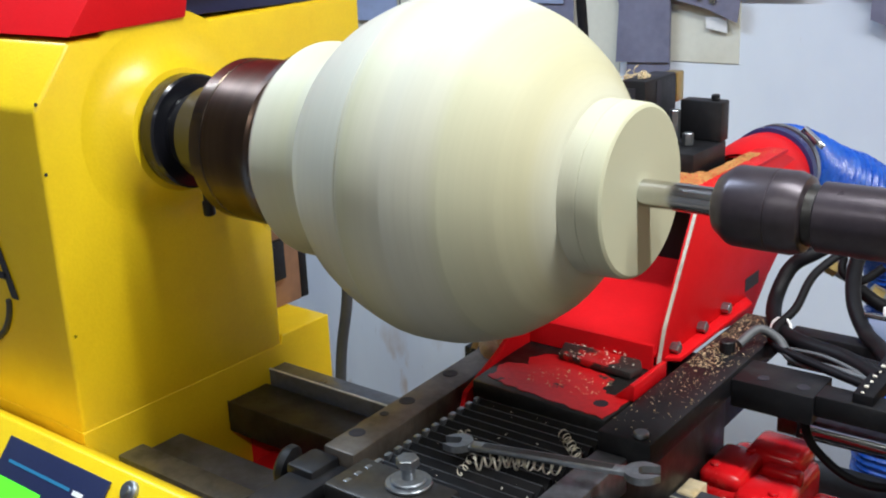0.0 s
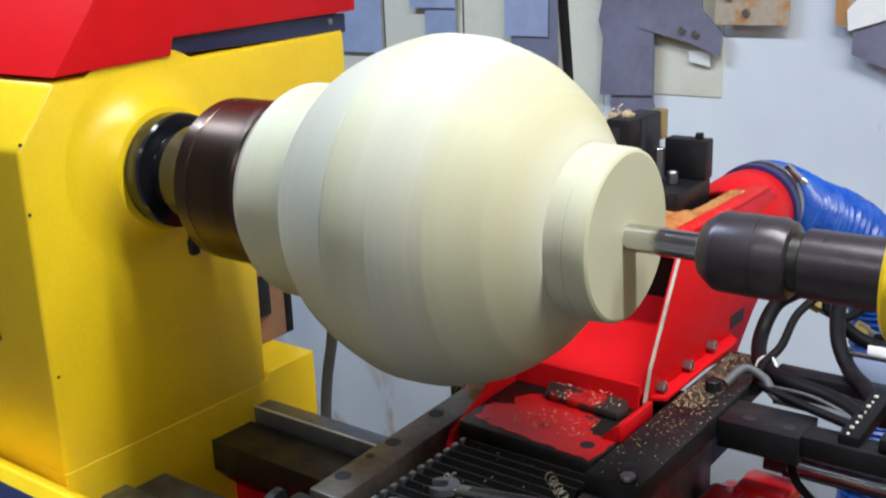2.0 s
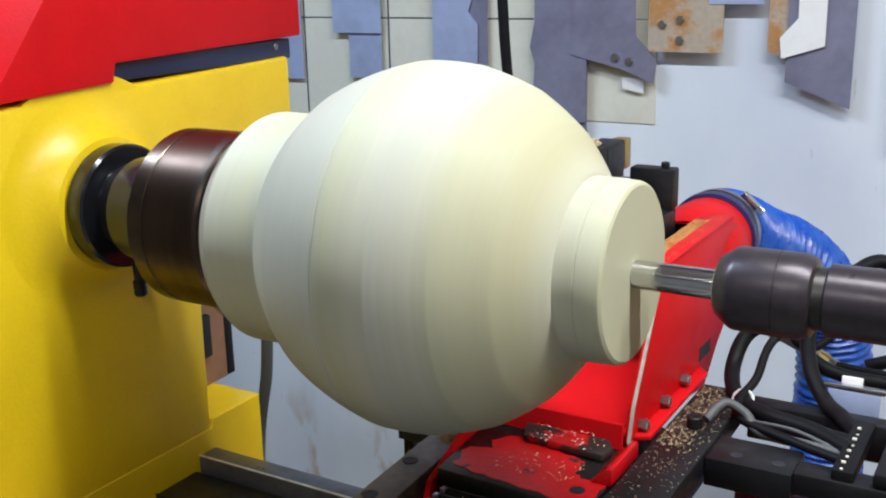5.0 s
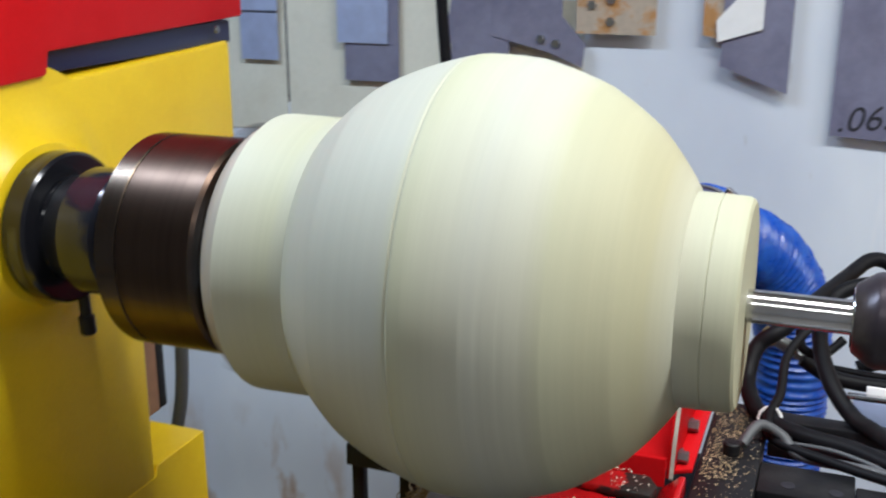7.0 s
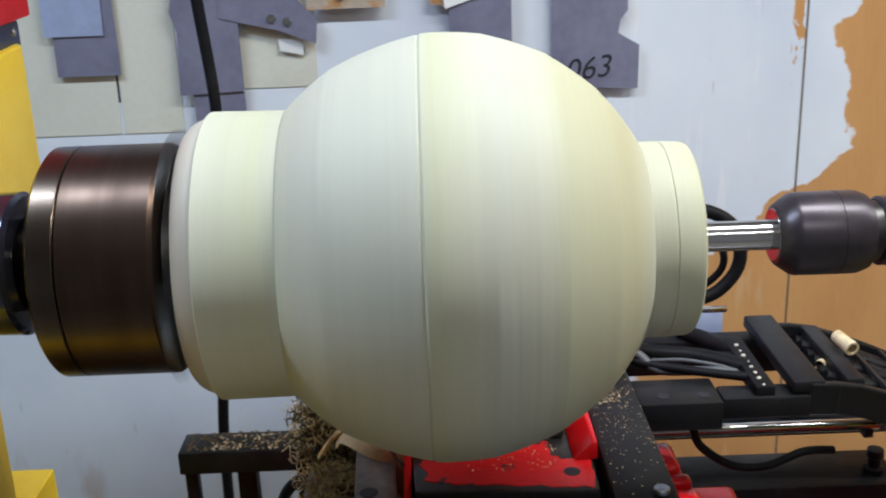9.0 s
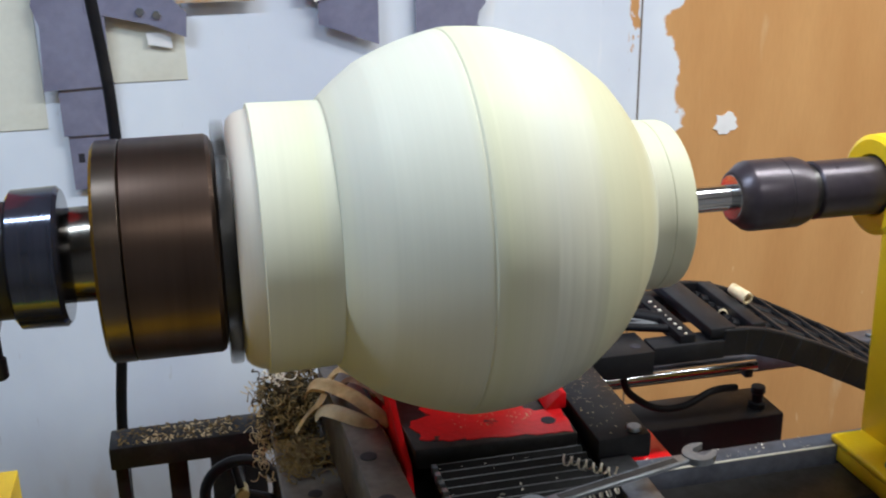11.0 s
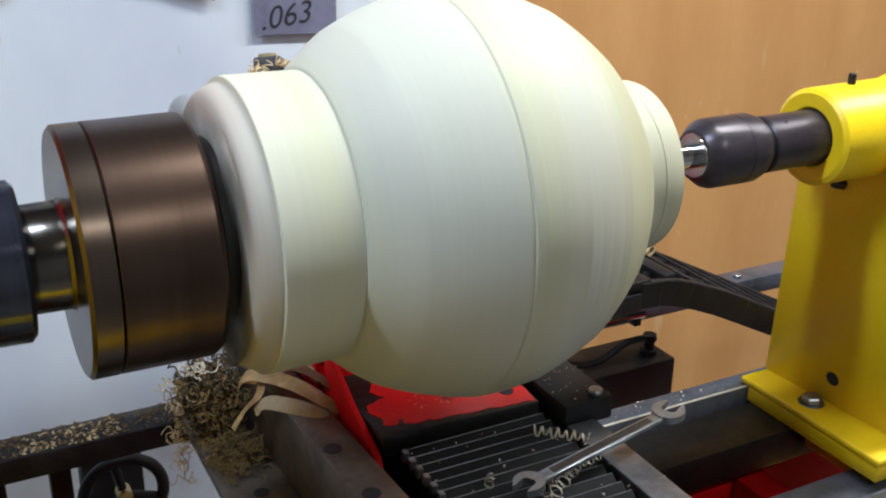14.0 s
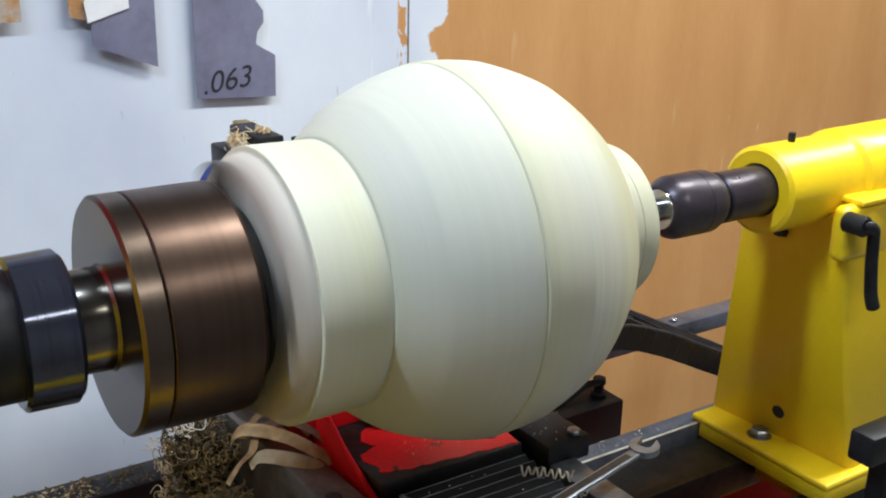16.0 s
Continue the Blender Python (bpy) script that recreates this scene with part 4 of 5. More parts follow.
# ---- cable chain and cords ----
def cable_chain():
    """A row of links that leaves the frame level, then bends down behind the tailstock."""
    top = empty("cable_chain", "black cable carrier sloping down behind the tailstock", "cable carrier")
    line = smooth_path([(0.430, 0, 0.885), (0.49, 0, 0.879), (0.574, 0, 0.848), (0.668, 0, 0.802), (0.81, 0, 0.731), (1.05, 0, 0.610)], 40)
    joints, run = [line[0]], 0.0
    for p, q in zip(line, line[1:]):
        run += (q - p).length
        if run >= 0.030:
            joints.append(q)
            run = 0.0
    for k, (p, q) in enumerate(zip(joints, joints[1:])):
        d = q - p
        m = Matrix.Translation(p) @ pose(0, 0, 0, 0, math.degrees(math.atan2(-d.z, d.x)), 0)
        for y in (0.226, 0.409):
            part("side_link", box(-0.003, d.length + 0.003, y + 0.001 * (k % 2), y + 0.011 + 0.001 * (k % 2), -0.041, 0.0, 0.003, m=m), BLACK, top, smooth=0)
        if k > 2 and k % 2:
            part("cross_rib", box(0.006, 0.014, 0.239, 0.408, -0.005, 0.0, 0.001, m=m), BLACK, top, smooth=0)
    for j, y in enumerate((0.253, 0.275, 0.298, 0.321, 0.347, 0.369, 0.391)):
        part("cable", tube([p + Vector((0, y, -0.016 + 0.003 * (j % 2))) for p in joints[1::3] + joints[-1:]], 0.0085, 10, 3), RUBBER, top)
    return top


cable_chain()


def cord(name, pts, r, material, label, n=12, category="cable"):
    ob = part(name, tube(pts, r, n, 10), material, None, label, smooth=60)
    return tagged(ob, "", category)


cord("power_cable", [(-0.425, 0.93, 1.9), (-0.415, 0.93, 1.5), (-0.407, 0.93, 1.31), (-0.393, 0.93, 1.12), (-0.397, 0.93, 0.92), (-0.425, 0.93, 0.66), (-0.445, 0.93, 0.45), (-0.45, 0.93, 0.1), (-0.45, 0.93, -0.29)], 0.0105, RUBBER, "thick black power cable hanging before the wall")
cord("grey_conduit", [(-0.80, 0.62, 1.10), (-0.792, 0.62, 0.95), (-0.783, 0.62, 0.80), (-0.79, 0.62, 0.65), (-0.83, 0.62, 0.40), (-0.84, 0.62, -0.29)], 0.012, GREY, "grey conduit hanging behind the headstock")
# ---- hydraulic cords over the carriage frame ----
cord("hydraulic_cord", [(0.325, 0.70, 0.832), (0.385, 0.71, 0.86), (0.398, 0.71, 0.91), (0.385, 0.70, 0.955), (0.36, 0.70, 0.988), (0.328, 0.69, 1.0), (0.298, 0.65, 0.985), (0.265, 0.58, 0.972), (0.225, 0.50, 0.952), (0.197, 0.484, 0.930), (0.190, 0.452, 0.896), (0.205, 0.405, 0.880), (0.230, 0.375, 0.876), (0.268, 0.352, 0.876), (0.322, 0.335, 0.876), (0.372, 0.30, 0.875)], 0.0105, RUBBER, "black hydraulic cord looping over the frame")
cord("hydraulic_cord", [(0.25, 0.62, 0.867), (0.286, 0.62, 0.847), (0.335, 0.62, 0.841), (0.404, 0.62, 0.846), (0.441, 0.62, 0.877), (0.452, 0.62, 0.915), (0.438, 0.62, 0.96), (0.40, 0.62, 0.984), (0.36, 0.62, 0.987), (0.315, 0.615, 0.984), (0.280, 0.59, 0.968), (0.270, 0.535, 0.935), (0.287, 0.475, 0.900), (0.316, 0.436, 0.874), (0.345, 0.40, 0.871), (0.374, 0.345, 0.872)], 0.0105, RUBBER, "black hydraulic cord looping over the frame")
cord("hydraulic_cord", [(0.29, 0.66, 0.842), (0.378, 0.64, 0.848), (0.42, 0.63, 0.878), (0.426, 0.62, 0.914), (0.40, 0.62, 0.955), (0.34, 0.60, 0.97), (0.28, 0.54, 0.966), (0.237, 0.471, 0.934), (0.232, 0.41, 0.900), (0.222, 0.37, 0.884), (0.235, 0.33, 0.876), (0.30, 0.30, 0.874), (0.365, 0.27, 0.876)], 0.0058, RUBBER, "thin black cord tied to the frame")
cord("hydraulic_cord", [(0.245, 0.56, 0.93), (0.25, 0.545, 0.912), (0.275, 0.545, 0.905), (0.30, 0.56, 0.925)], 0.006, RUBBER, "short black cord loop between fittings")
cord("hydraulic_cord", [(0.20, 0.30, 0.880), (0.215, 0.325, 0.895), (0.24, 0.33, 0.884), (0.262, 0.315, 0.870), (0.31, 0.31, 0.868), (0.365, 0.30, 0.87)], 0.0062, GREY, "grey cord from a cap screw to the terminals")
cord("hydraulic_cord", [(0.225, 0.37, 0.868), (0.29, 0.35, 0.872), (0.365, 0.335, 0.872)], 0.008, RUBBER, "black cord along the frame")
for k in range(4):
    cord("signal_wire", [(0.232, 0.385 - 0.012 * k, 0.866), (0.30, 0.37 - 0.014 * k, 0.869 + 0.002 * k), (0.365, 0.345 - 0.016 * k, 0.872)], 0.0026, PAPER if k == 1 else GREY, "pale signal wires running to the terminals")
cord("hydraulic_cord", [(0.292, 0.27, 0.838), (0.299, 0.27, 0.808), (0.311, 0.27, 0.781), (0.350, 0.268, 0.755), (0.393, 0.266, 0.753), (0.440, 0.27, 0.769), (0.482, 0.28, 0.764)], 0.0055, RUBBER, "black cord sagging below the carriage frame")
tagged(part("cable_tie", tube([(0.224 + 0.013 * math.cos(a), 0.380 + 0.006 * math.sin(a), 0.879 + 0.013 * math.sin(a)) for a in [2 * math.pi * k / 12 for k in range(13)]], 0.0022, 8, 0), PAPER, None, "white cable tie round the hydraulic cord"), "", "cable tie")


def fitting(p, d):
    top = empty("hose_fitting", "brass and steel hydraulic hose fitting", "fitting")
    d = Vector(d).normalized()
    p = Vector(p)
    part("hex", cyl(p, d, 0.013, 0.018, hexa=True), BRASS, top, smooth=30)
    part("ferrule", cyl(p + d * 0.018, d, 0.010, 0.035, 24, 0.001), GALV, top)
    part("hex", cyl(p + d * 0.053, d, 0.012, 0.012, hexa=True), GALV, top, smooth=30)
    return top


fitting((0.195, 0.645, 0.888), (1, 0.3, -0.55))
fitting((0.258, 0.664, 0.850), (1, 0.3, -0.55))
fr = empty("sensor_bracket", "bright folded metal bracket on the frame behind the cords", "bracket")
part("panel", box(0.316, 0.380, 0.4455, 0.4495, 0.84, 0.890, 0.001), PLATE_A, fr)
part("folded_lip", box(0.309, 0.386, 0.4455, 0.456, 0.8902, 0.897, 0.002), STEEL, fr, "bright folded lip")
part("tab", box(0.330, 0.356, 0.457, 0.462, 0.888, 0.905, 0.001), PAPER, fr)


# ---- red casting below the frame ----
def red_motor():
    top = empty("feed_gearbox", "glossy red cast feed gearbox under the carriage frame", "gearbox")
    part("housing", box(0.185, 0.302, 0.205, 0.352, 0.60, 0.724, 0.016, seg=3), RED_GLOSS, top)
    part("cover_lobe", box(0.188, 0.245, 0.210, 0.300, 0.716, 0.742, 0.011, seg=3), RED_GLOSS, top)
    part("cover_lobe", box(0.240, 0.306, 0.196, 0.262, 0.700, 0.732, 0.011, seg=3), RED_GLOSS, top)
    part("cover_lobe", box(0.218, 0.292, 0.285, 0.355, 0.714, 0.746, 0.011, seg=3), RED_GLOSS, top)
    part("cover_rib", box(0.250, 0.300, 0.262, 0.284, 0.716, 0.738, 0.006, seg=3), RED_GLOSS, top)
    for x, y in ((0.205, 0.228), (0.228, 0.285), (0.285, 0.215)):
        bolt(top, (x, y, 0.742 if x < 0.25 else 0.732), (0, 0, 1), 0.006, 0.004, RED_GLOSS, "cap_screw")
    part("bracket", box(0.300, 0.372, 0.225, 0.330, 0.64, 0.690, 0.010, seg=3), RED_GLOSS, top)
    tag = part("mounting_block", box(0.188, 0.212, 0.150, 0.190, 0.600, 0.738, 0.003), CHIP, top, "pale worn block with blue marks")
    part("paint_mark", box(0.191, 0.200, 0.1485, 0.1495, 0.712, 0.730, 0), NAVY, tag)
    part("paint_mark", box(0.203, 0.208, 0.1485, 0.1495, 0.690, 0.724, 0), NAVY, tag)
    return top


red_motor()


# ---- operator console in front of the headstock ----
def console():
    top = empty("control_console", "yellow sloping control console with a navy display panel", "console")
    m = Matrix.Translation((0, -0.262, 0.800)) @ pose(0, 0, 0, 50, 0, 0)
    body = part("housing", box(-0.80, -0.165, -0.30, 0.0, -0.10, 0.0, 0.006, seg=3), YELLOW, top)
    body.matrix_local = m
    pn = part("display_panel", box(-0.553, -0.338, -0.15, -0.020, 0.0005, 0.004, 0.001), NAVY, top, "navy panel with a green display")
    pn.matrix_local = m
    s = part("screen", box(-0.540, -0.445, -0.125, -0.070, 0.0042, 0.0055, 0), SCREEN, pn)
    part("stripe", box(-0.532, -0.399, -0.051, -0.047, 0.0042, 0.0048, 0), emitter("cyan_print", (0.03, 0.20, 0.38), 0.0), pn)
    part("name_bar", box(-0.392, -0.372, -0.053, -0.047, 0.0042, 0.0048, 0), PAPER, pn)
    k = part("key_switch", lathe([(0.0, 0.0), (0.0, 0.013), (0.005, 0.013), (0.007, 0.011), (0.007, 0.006), (0.011, 0.006), (0.011, 0)], 32, m @ Matrix.Translation((-0.302, -0.021, 0.0005)) @ pose(0, 0, 0, 0, -90, 0)), GALV, top, "bright round key switch")
    part("label_bump", box(-0.25, -0.20, -0.09, -0.012, 0.0005, 0.006, 0.002), YELLOW, top).matrix_local = m
    return top


console()


CARRIAGE = bpy.data.objects["carriage"]
kb = part("knob_clamp", box(-0.115, -0.075, -0.20, -0.155, 0.802, 0.845, 0.004), BLACK, CARRIAGE)
part("hand_knob", lathe([(0, 0), (0.0, 0.020), (0.004, 0.024), (0.012, 0.024), (0.016, 0.018), (0.022, 0.010), (0.036, 0.009), (0.036, 0)], 36, Matrix.Translation((-0.145, -0.178, 0.826)) @ pose(0, 0, 0, 0, 12, 15)), BLACK, kb, "black round hand knob")


def clamp_bolt():
    top = empty("clamp_bolt", "zinc clamp bolt with two large washers", "bolt")
    c = (0.034, -0.166)
    part("washer", cyl((c[0], c[1], 0.8505), (0, 0, 1), 0.025, 0.004, 36, 0.001), GALV, top)
    part("washer", cyl((c[0], c[1], 0.8545), (0, 0, 1), 0.019, 0.004, 36, 0.001), GALV, top)
    part("shank", cyl((c[0], c[1], 0.858), (0, 0, 1), 0.0075, 0.016, 20), GALV, top)
    part("head", cyl((c[0], c[1], 0.872), (0, 0, 1), 0.0125, 0.010, 6, 0.001, hexa=True), GALV, top, smooth=30)
    part("clamp_foot", box(-0.045, 0.085, -0.214, -0.145, 0.8285, 0.850, 0.004), STEEL_DARK, top)
    return top


clamp_bolt()


# ---- low bracket and hand wheel behind the bed ----
def low_bracket():
    top = empty("chip_shelf", "black steel bar on two posts strewn with shavings", "bracket")
    part("bar", box(-0.43, -0.08, 0.55, 0.615, 0.607, 0.645, 0.003), BLACK, top)
    part("post", box(-0.425, -0.405, 0.56, 0.58, -0.299, 0.606, 0.002), BLACK, top)
    part("post", box(-0.345, -0.315, 0.57, 0.60, -0.299, 0.606, 0.002), BLACK, top)
    return top


low_bracket()


SHELF = bpy.data.objects["chip_shelf"]
hw = part("hand_wheel", tube([(0.063 * math.cos(a), 0, 0.063 * math.sin(a)) for a in [2 * math.pi * k / 36 for k in range(37)]], 0.010, 12, 0), BLACK, SHELF, "black spoked hand wheel")
hw.matrix_local = Matrix.Translation((-0.232, 0.665, 0.468))
for k in range(3):
    a = radians(100 + 120 * k)
    part("spoke", tube([(0, 0, 0), (0.06 * math.cos(a), 0, 0.06 * math.sin(a))], 0.007, 10, 0), BLACK, hw)
part("hub", cyl((0, -0.014, 0), (0, 1, 0), 0.012, 0.03, 20, 0.002), BRASS, hw, "yellowish hub")
part("shaft", cyl((0, 0.016, 0), (0, 1, 0), 0.008, 0.12, 16), STEEL_DARK, hw)
part("wheel_bearing", box(-0.282, -0.182, 0.765, 0.825, -0.299, 0.498, 0.004), BLACK, SHELF)


# ---- post before the tailstock ----
post = empty("guard_post", "black square steel post with a short cross arm beside the tailstock", "post")
part("tube", box(0.468, 0.498, -0.230, -0.204, -0.299, 0.8795, 0.004), BLACK, post)
part("arm", box(0.430, 0.500, -0.232, -0.198, 0.8800, 0.919, 0.005), BLACK, post)


# ---- sheet metal templates on the wall ----
def template(pts, material, label, y=1.372, th=0.003, bolts=(), group="templates on the wall"):
    top = empty("metal_template", label, "template", group=group)
    part("sheet", prism(pts, "y", y, y + th, 0), material, top, smooth=0)
    for x, z in bolts:
        bolt(top, (x, y - 0.0003, z), (0, -1, 0), 0.0095, 0.007, GALV, "bolt", socket=False)
    return top


def rect(x0, x1, z0, z1, skew=0.0):
    return [(x0, z0), (x1, z0 + skew), (x1 + skew * 0.3, z1), (x0 + skew * 0.3, z1)]


template(rect(-1.40, -1.245, 1.14, 1.75), PLATE_A, "pale blue-grey sheet template hung on the wall", 1.370)
template(rect(-1.135, -0.985, 1.265, 1.75), PLATE_A, "pale blue-grey sheet template hung on the wall", 1.362)
template(rect(-1.09, -0.99, 1.15, 1.40), PLATE_A, "pale blue-grey sheet template hung on the wall", 1.370)
template([(-0.83, 1.198), (-0.705, 1.198), (-0.703, 1.29), (-0.73, 1.32), (-0.715, 1.36), (-0.715, 1.75), (-0.83, 1.75)], PLATE_A, "pale blue-grey sheet template with a notched edge", 1.362)
template(rect(-0.815, -0.68, 1.112, 1.40), PLATE_B, "dark purple-grey sheet template hanging behind another", 1.368)
template([(-0.555, 1.065), (-0.418, 1.07), (-0.415, 1.75), (-0.55, 1.75), (-0.548, 1.30), (-0.56, 1.24), (-0.548, 1.20)], PLATE_B, "dark purple-grey sheet template with a ragged edge", 1.355)
template(rect(-0.528, -0.418, 0.965, 1.20), PLATE_B, "dark purple-grey sheet template hanging behind another", 1.362)
template(rect(-0.520, -0.418, 0.845, 1.05), PLATE_B, "dark purple-grey sheet template at the bottom of a stack", 1.368)
template([(-0.455, 1.225), (-0.33, 1.195), (-0.255, 1.165), (-0.25, 1.215), (-0.30, 1.27), (-0.31, 1.75), (-0.43, 1.75)], PLATE_B, "grey cut sheet template with two bolts", 1.352, bolts=((-0.345, 1.222), (-0.312, 1.214)))
template(rect(-0.27, -0.105, 1.236, 1.75), PLATE_C, "rust-stained sheet template with three bolts", 1.352, bolts=((-0.238, 1.295), (-0.198, 1.305), (-0.198, 1.262)))
template(rect(-0.137, -0.022, 1.338, 1.75), PLATE_A, "pale sheet template hung high on the wall", 1.350)
template(rect(-0.335, -0.285, 1.15, 1.175, -0.01), PAPER, "small pale paper tag on the wall", 1.372)
template([(0.02, 1.228), (0.105, 1.255), (0.105, 1.75), (0.045, 1.75), (0.05, 1.31), (0.015, 1.27)], PAPER, "torn white paper template", 1.345)
template([(0.028, 1.18), (0.16, 1.130), (0.162, 1.75), (0.028, 1.75)], PLATE_B, "purple-grey sheet template behind torn paper", 1.352)
template([(-0.012, 1.24), (0.03, 1.23), (0.03, 1.75), (-0.012, 1.75)], PLATE_C, "narrow brown board strip on the wall", 1.358)
tp = template([(0.246, 1.052), (0.432, 1.043), (0.434, 1.136), (0.388, 1.163), (0.392, 1.19), (0.408, 1.21), (0.408, 1.235), (0.39, 1.26), (0.40, 1.75), (0.248, 1.75)], PLATE_B, "grey sheet template marked .063 with a notched edge", 1.362)


def lettering(text, size, m, material, parent):
    cu = bpy.data.curves.new("lettering", "FONT")
    cu.body, cu.size, cu.extrude = text, size, 0.0002
    cu.shear = 0.3
    tmp = bpy.data.objects.new("lettering", cu)
    scene.collection.objects.link(tmp)
    me = bpy.data.meshes.new_from_object(tmp.evaluated_get(bpy.context.evaluated_depsgraph_get()))
    bpy.data.objects.remove(tmp)
    me.materials.append(material)
    ob = new("lettering", me)
    ob.parent = parent
    ob.matrix_local = m
    return ob


lettering(".063", 0.068, pose(0.258, 1.3612, 1.060, 90, 0, 0) @ pose(0, 0, 0, 0, 0, 6), INK, tp)
for k in range(3):
    part("pen_mark", box(-0.505 + 0.022 * k, -0.492 + 0.022 * k, 1.3672, 1.3678, 0.905, 0.925 - 0.006 * (k % 2), 0), INK, bpy.data.objects["metal_template.007"])


# torn patches of paper left on the boards
def torn_patch(x, z, r, material, seed, label):
    rnd = random.Random(seed)
    pts = []
    for k in range(18):
        a = 2 * math.pi * k / 18
        q = r * rnd.uniform(0.65, 1.1)
        pts.append((x + q * math.cos(a), z + q * 0.95 * math.sin(a)))
    ob = part("torn_paper", prism(pts, "y", 1.384, 1.3868), material, None, label, smooth=0)
    return tagged(ob, "", "paper scrap")


torn_patch(1.041, 0.888, 0.034, PAPER, 3, "torn greyish paper scrap stuck on the orange board")


# ---- chips and shavings ----
def scatter(name, x0, x1, y0, y1, z, n, size, material, label, seed, tilt=0.0):
    """Loose chips lying on a flat surface."""
    rnd = random.Random(seed)
    bm = bmesh.new()
    for _ in range(n):
        x, y = rnd.uniform(x0, x1), rnd.uniform(y0, y1)
        s = size * rnd.uniform(0.4, 1.3)
        m = Matrix.Translation((x, y, z + s * 0.12 + tilt * (y - y0))) @ Euler((rnd.uniform(-0.4, 0.4), rnd.uniform(-0.4, 0.4), rnd.uniform(0, 6.28))).to_matrix().to_4x4()
        vs = [bm.verts.new(m @ Vector(p)) for p in ((-s, -s * 0.3, 0), (s * 0.2, -s * 0.4, s * 0.25), (s, s * 0.1, 0), (0, s * 0.4, s * 0.3))]
        bm.faces.new(vs)
    ob = part(name, bm, material, None, label, smooth=0)
    return tagged(ob, "", "chips", kind="stuff")


scatter("wood_chips", 0.162, 0.220, 0.12, 0.42, 0.8735, 420, 0.0013, CHIP, "pale wood chips strewn over the black bar", 1)
scatter("wood_chips", 0.162, 0.20, 0.22, 0.42, 0.8735, 800, 0.0013, CHIP, "pale wood chips heaped along the bar", 11)
scatter("wood_chips", 0.16, 0.222, 0.015, 0.12, 0.8735, 40, 0.0014, CHIP, "few pale wood chips on the bar's end", 12)
scatter("wood_chips", 0.01, 0.11, 0.085, 0.14, 0.8665, 70, 0.0021, CHIP, "pale wood chips on the red plate", 2)
scatter("wood_chips", 0.02, 0.12, 0.15, 0.20, 0.8795, 60, 0.0022, CHIP_WHITE, "white chips on the raised red block", 3)
scatter("wood_chips", 0.155, 0.195, -0.2, 0.0, 0.8488, 40, 0.0016, CHIP_WHITE, "fine dust on the steel strip", 4)
scatter("sawdust", 0.0965, 0.116, 0.306, 0.56, 1.0678, 3200, 0.0014, DUST, "pale sawdust lying on the red hood", 5)
scatter("sawdust", 0.002, 0.0965, 0.306, 0.418, 1.0678, 4200, 0.0016, DUST, "pale sawdust lying on the red hood", 15)
scatter("sawdust", 0.114, 0.135, 0.31, 0.60, 1.0678, 260, 0.0011, DUST, "fine sawdust along the hood's edge", 16)
scatter("wood_chips", -0.42, -0.15, 0.553, 0.612, 0.6465, 420, 0.0038, CHIP_DARK, "tan shavings strewn on the black bar", 6)
scatter("wood_chips", -0.38, -0.24, 0.553, 0.60, 0.6468, 140, 0.0042, CHIP, "pale shavings strewn on the black bar", 7)
scatter("wood_chips", -0.04, 0.15, -0.16, 0.04, 0.8495, 30, 0.0018, CHIP_WHITE, "fine chips on the bellows", 8)
scatter("wood_chips", 0.24, 0.55, 0.142, 0.17, 0.7365, 50, 0.0020, CHIP_WHITE, "fine chips on the rear way", 9)


def tangle(name, c, size, n, material, label, seed, r=0.0007):
    """A heap of thin curled shavings."""
    rnd = random.Random(seed)
    bm = bmesh.new()
    for _ in range(n):
        p = Vector([c[k] + size[k] * max(-1, min(1, rnd.gauss(0, 0.48))) for k in range(3)])
        d = Vector([rnd.uniform(-1, 1) for _ in range(3)]).normalized()
        u = d.orthogonal().normalized()
        v = d.cross(u)
        R, L, tn = rnd.uniform(0.003, 0.007), rnd.uniform(0.006, 0.025), rnd.uniform(0.8, 2.2)
        pts = []
        for i in range(11):
            a = 2 * math.pi * tn * i / 10
            pts.append(p + d * (L * i / 10) + R * (math.cos(a) * u + math.sin(a) * v))
        tube(pts, r, 4, 0, bm=bm)
    ob = part(name, bm, material, None, label)
    return tagged(ob, "", "shavings", kind="stuff")


# the near-black inner curls paint the shade inside the tan heap
tangle("shaving_heap", (-0.156, 0.330, 0.800), (0.042, 0.036, 0.040), 470, CHIP_SHADE, "dense inner shavings of the heap on the saddle wing, shade put into their dark colour", 20, 0.0012)
tangle("shaving_heap", (-0.157, 0.322, 0.803), (0.045, 0.040, 0.044), 250, CHIP_DARK, "tangled heap of tan shavings on the saddle wing", 21)
tangle("shaving_heap", (-0.155, 0.262, 0.761), (0.034, 0.060, 0.006), 260, CHIP_DARK, "tan shavings spilling over the saddle wing", 22)
tangle("shaving_heap", (-0.203, 0.335, 0.760), (0.009, 0.018, 0.070), 46, CHIP, "pale shavings hanging over the saddle's edge", 23)
tangle("shaving_heap", (-0.180, 0.325, 0.846), (0.014, 0.008, 0.006), 9, CHIP_WHITE, "whitish curls on top of the heap", 26)
tangle("shaving_heap", (-0.038, 0.444, 1.173), (0.008, 0.02, 0.005), 45, CHIP, "pale shavings caught on the tool post", 24)
tangle("shaving_heap", (-0.008, 0.432, 1.190), (0.006, 0.012, 0.002), 12, CHIP, "pale shavings caught on the tool post", 25)


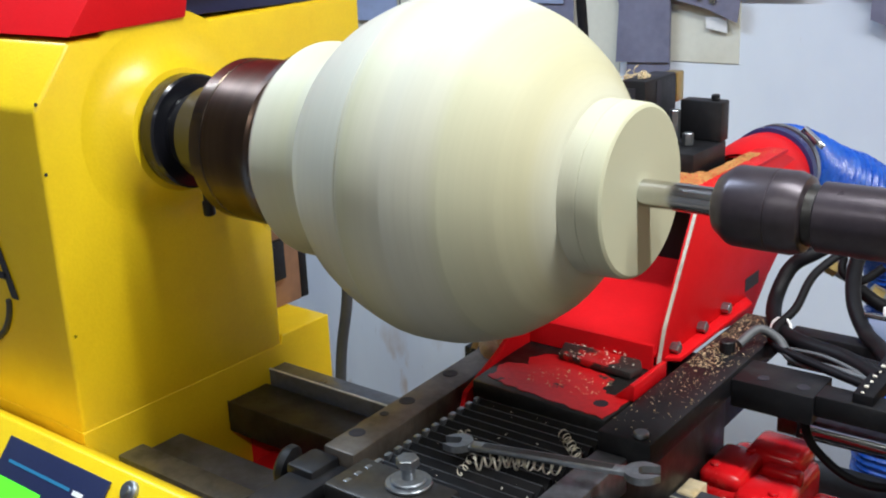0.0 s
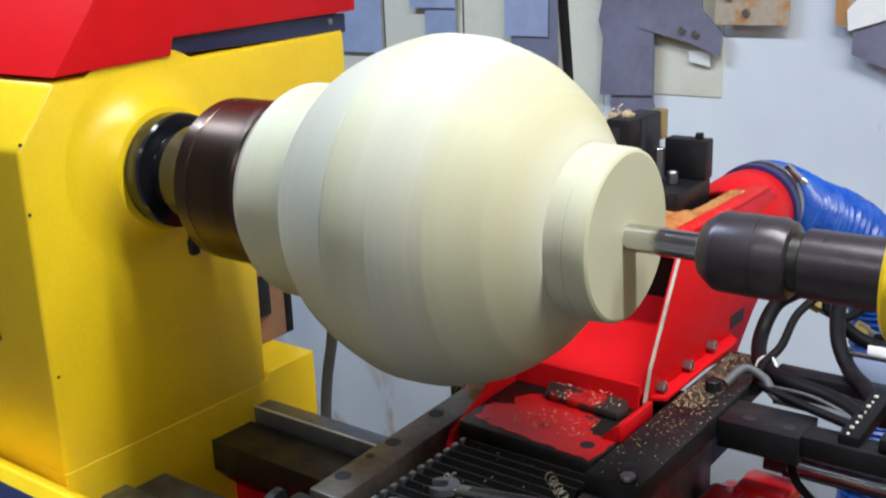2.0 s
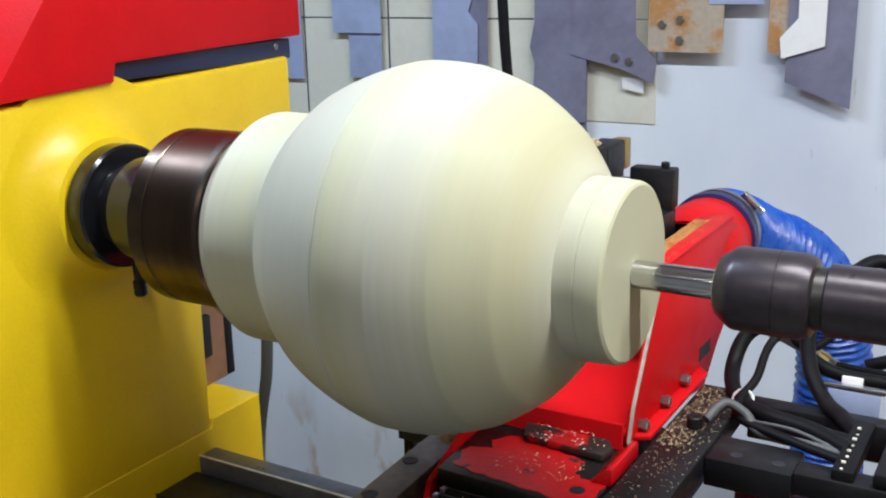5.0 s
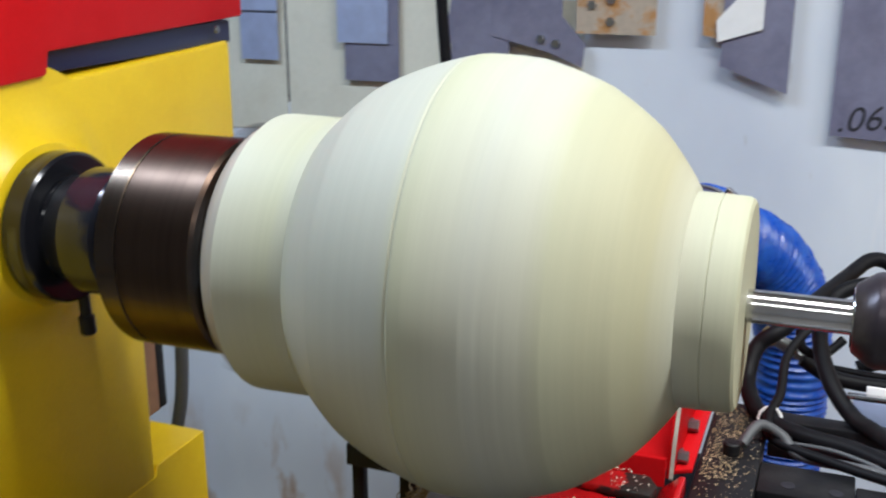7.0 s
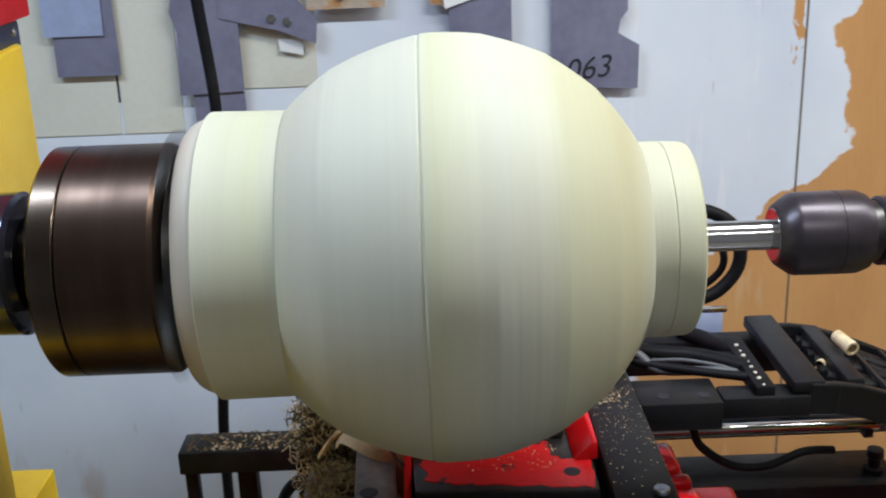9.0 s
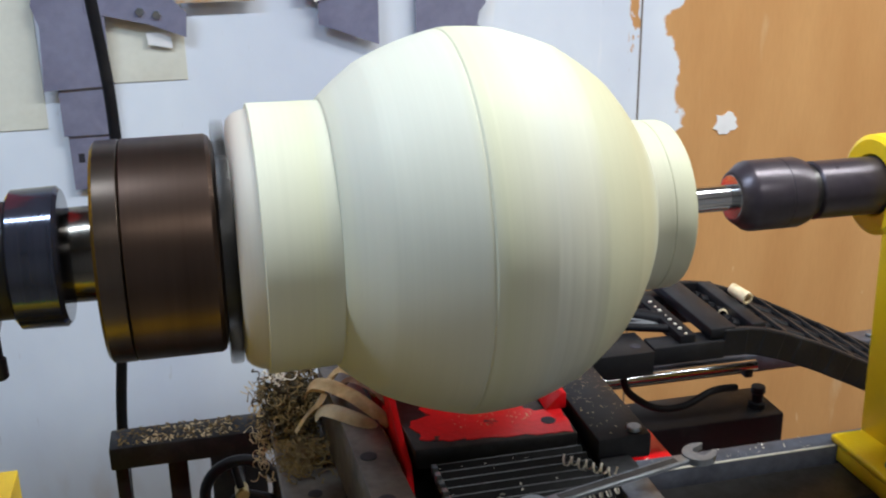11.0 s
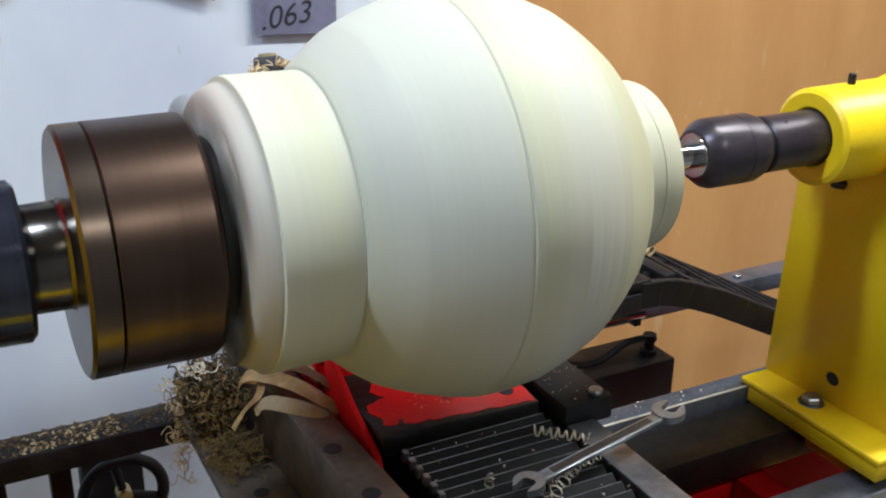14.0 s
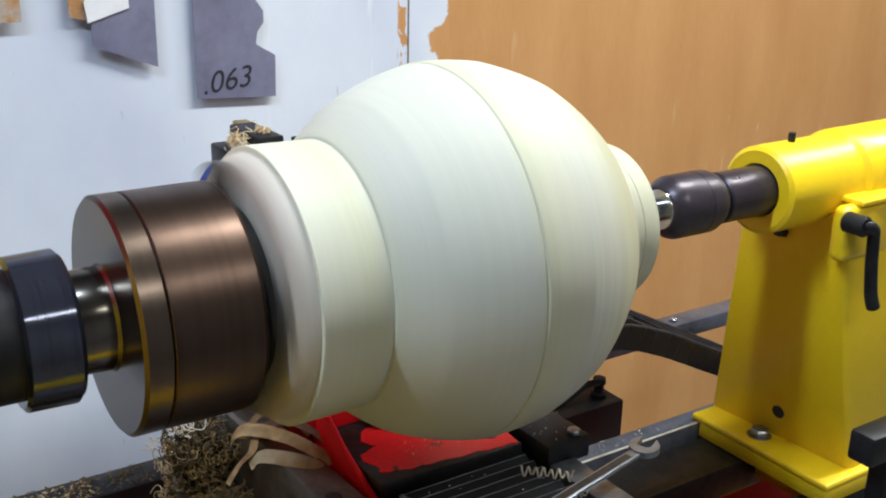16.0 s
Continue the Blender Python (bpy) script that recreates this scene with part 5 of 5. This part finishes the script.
def ribbon(pts, width, twist, material, label):
    """A broad curled strip of peeled wood."""
    path = smooth_path(pts, 8)
    bm = bmesh.new()
    last = None
    n = len(path)
    for i, p in enumerate(path):
        d = (path[min(i + 1, n - 1)] - path[max(i - 1, 0)]).normalized()
        s = d.cross(Vector((0, 0, 1)))
        s = s.normalized() if s.length > 1e-3 else Vector((1, 0, 0))
        up = s.cross(d)
        a = twist * i / n
        e = math.cos(a) * s + math.sin(a) * up
        nrm = math.cos(a) * up - math.sin(a) * s
        row = [bm.verts.new(p + e * (width * w) + nrm * (width * 0.35 * (1 - 4 * w * w))) for w in (-0.5, -0.25, 0, 0.25, 0.5)]
        if last:
            for k in range(4):
                bm.faces.new((last[k], last[k + 1], row[k + 1], row[k]))
        last = row
    bmesh.ops.solidify(bm, geom=bm.faces[:], thickness=0.0018)
    ob = part("peeled_strip", bm, material, None, label, smooth=60)
    return tagged(ob, "", "shaving", "peeled strips")


ribbon([(-0.1365, 0.2480, 0.8470), (-0.1285, 0.2360, 0.8690), (-0.0925, 0.1980, 0.8650), (-0.0535, 0.1630, 0.8390)], 0.030, 0.35, GLOVE, "broad tan strip of peeled wood on the slide")
ribbon([(-0.1335, 0.2080, 0.8390), (-0.1225, 0.1980, 0.8510), (-0.0895, 0.1580, 0.8520), (-0.0705, 0.1410, 0.8370), (-0.0585, 0.1380, 0.8090)], 0.026, -0.3, STRIP, "pale strip of peeled wood curling over the slide")
ribbon([(-0.1625, 0.2180, 0.8170), (-0.1505, 0.2140, 0.8370), (-0.1365, 0.2100, 0.8540), (-0.1265, 0.2230, 0.8610)], 0.013, 0.6, GLOVE, "narrow tan strip of peeled wood")
ribbon([(-0.1085, 0.2430, 0.8520), (-0.0885, 0.2260, 0.8750), (-0.0645, 0.1960, 0.8690), (-0.0465, 0.1760, 0.8470)], 0.020, 0.7, BROWN, "brown bark strip among the shavings")
ribbon([(-0.1155, 0.2630, 0.8570), (-0.0985, 0.2480, 0.8810), (-0.0765, 0.2230, 0.8790), (-0.0605, 0.2030, 0.8620)], 0.018, 0.1, GLOVE, "short tan strip of peeled wood under the blank")
ribbon([(-0.0725, 0.1130, 0.8230), (-0.0645, 0.0960, 0.8290), (-0.0585, 0.0760, 0.8250)], 0.014, 0.4, STRIP, "small pale strip lying on the slide bar")
tagged(part("rolled_shaving", lathe([(0, 0.0085), (0.034, 0.0095), (0.034, 0.0065), (0.004, 0.006), (0, 0.0085)], 20, Matrix.Translation((0.500, 0.345, 0.8935)) @ pose(0, 0, 0, 0, 8, -75)), CHIP, None, "rolled pale shaving resting on the cable carrier"), "", "shaving")
tagged(part("rolled_shaving", lathe([(0, 0.006), (0.02, 0.008), (0.02, 0.005), (0, 0.005)], 16, Matrix.Translation((0.463, 0.30, 0.874)) @ pose(0, 0, 0, 0, 20, 60)), CHIP, None, "rolled pale shaving resting on the frame"), "", "shaving")


# ---- movement ----
def motions():
    # the spindle turns the blank and the chuck; the pin turns with the blank
    for ob in (CHUCK_OB, BLANK, pin_top):
        walk(ob, [(k / FPS, SPIN @ pose(0, 0, 0, 80 * k, 0, 0)) for k in range(16 * FPS + 1)])


motions()
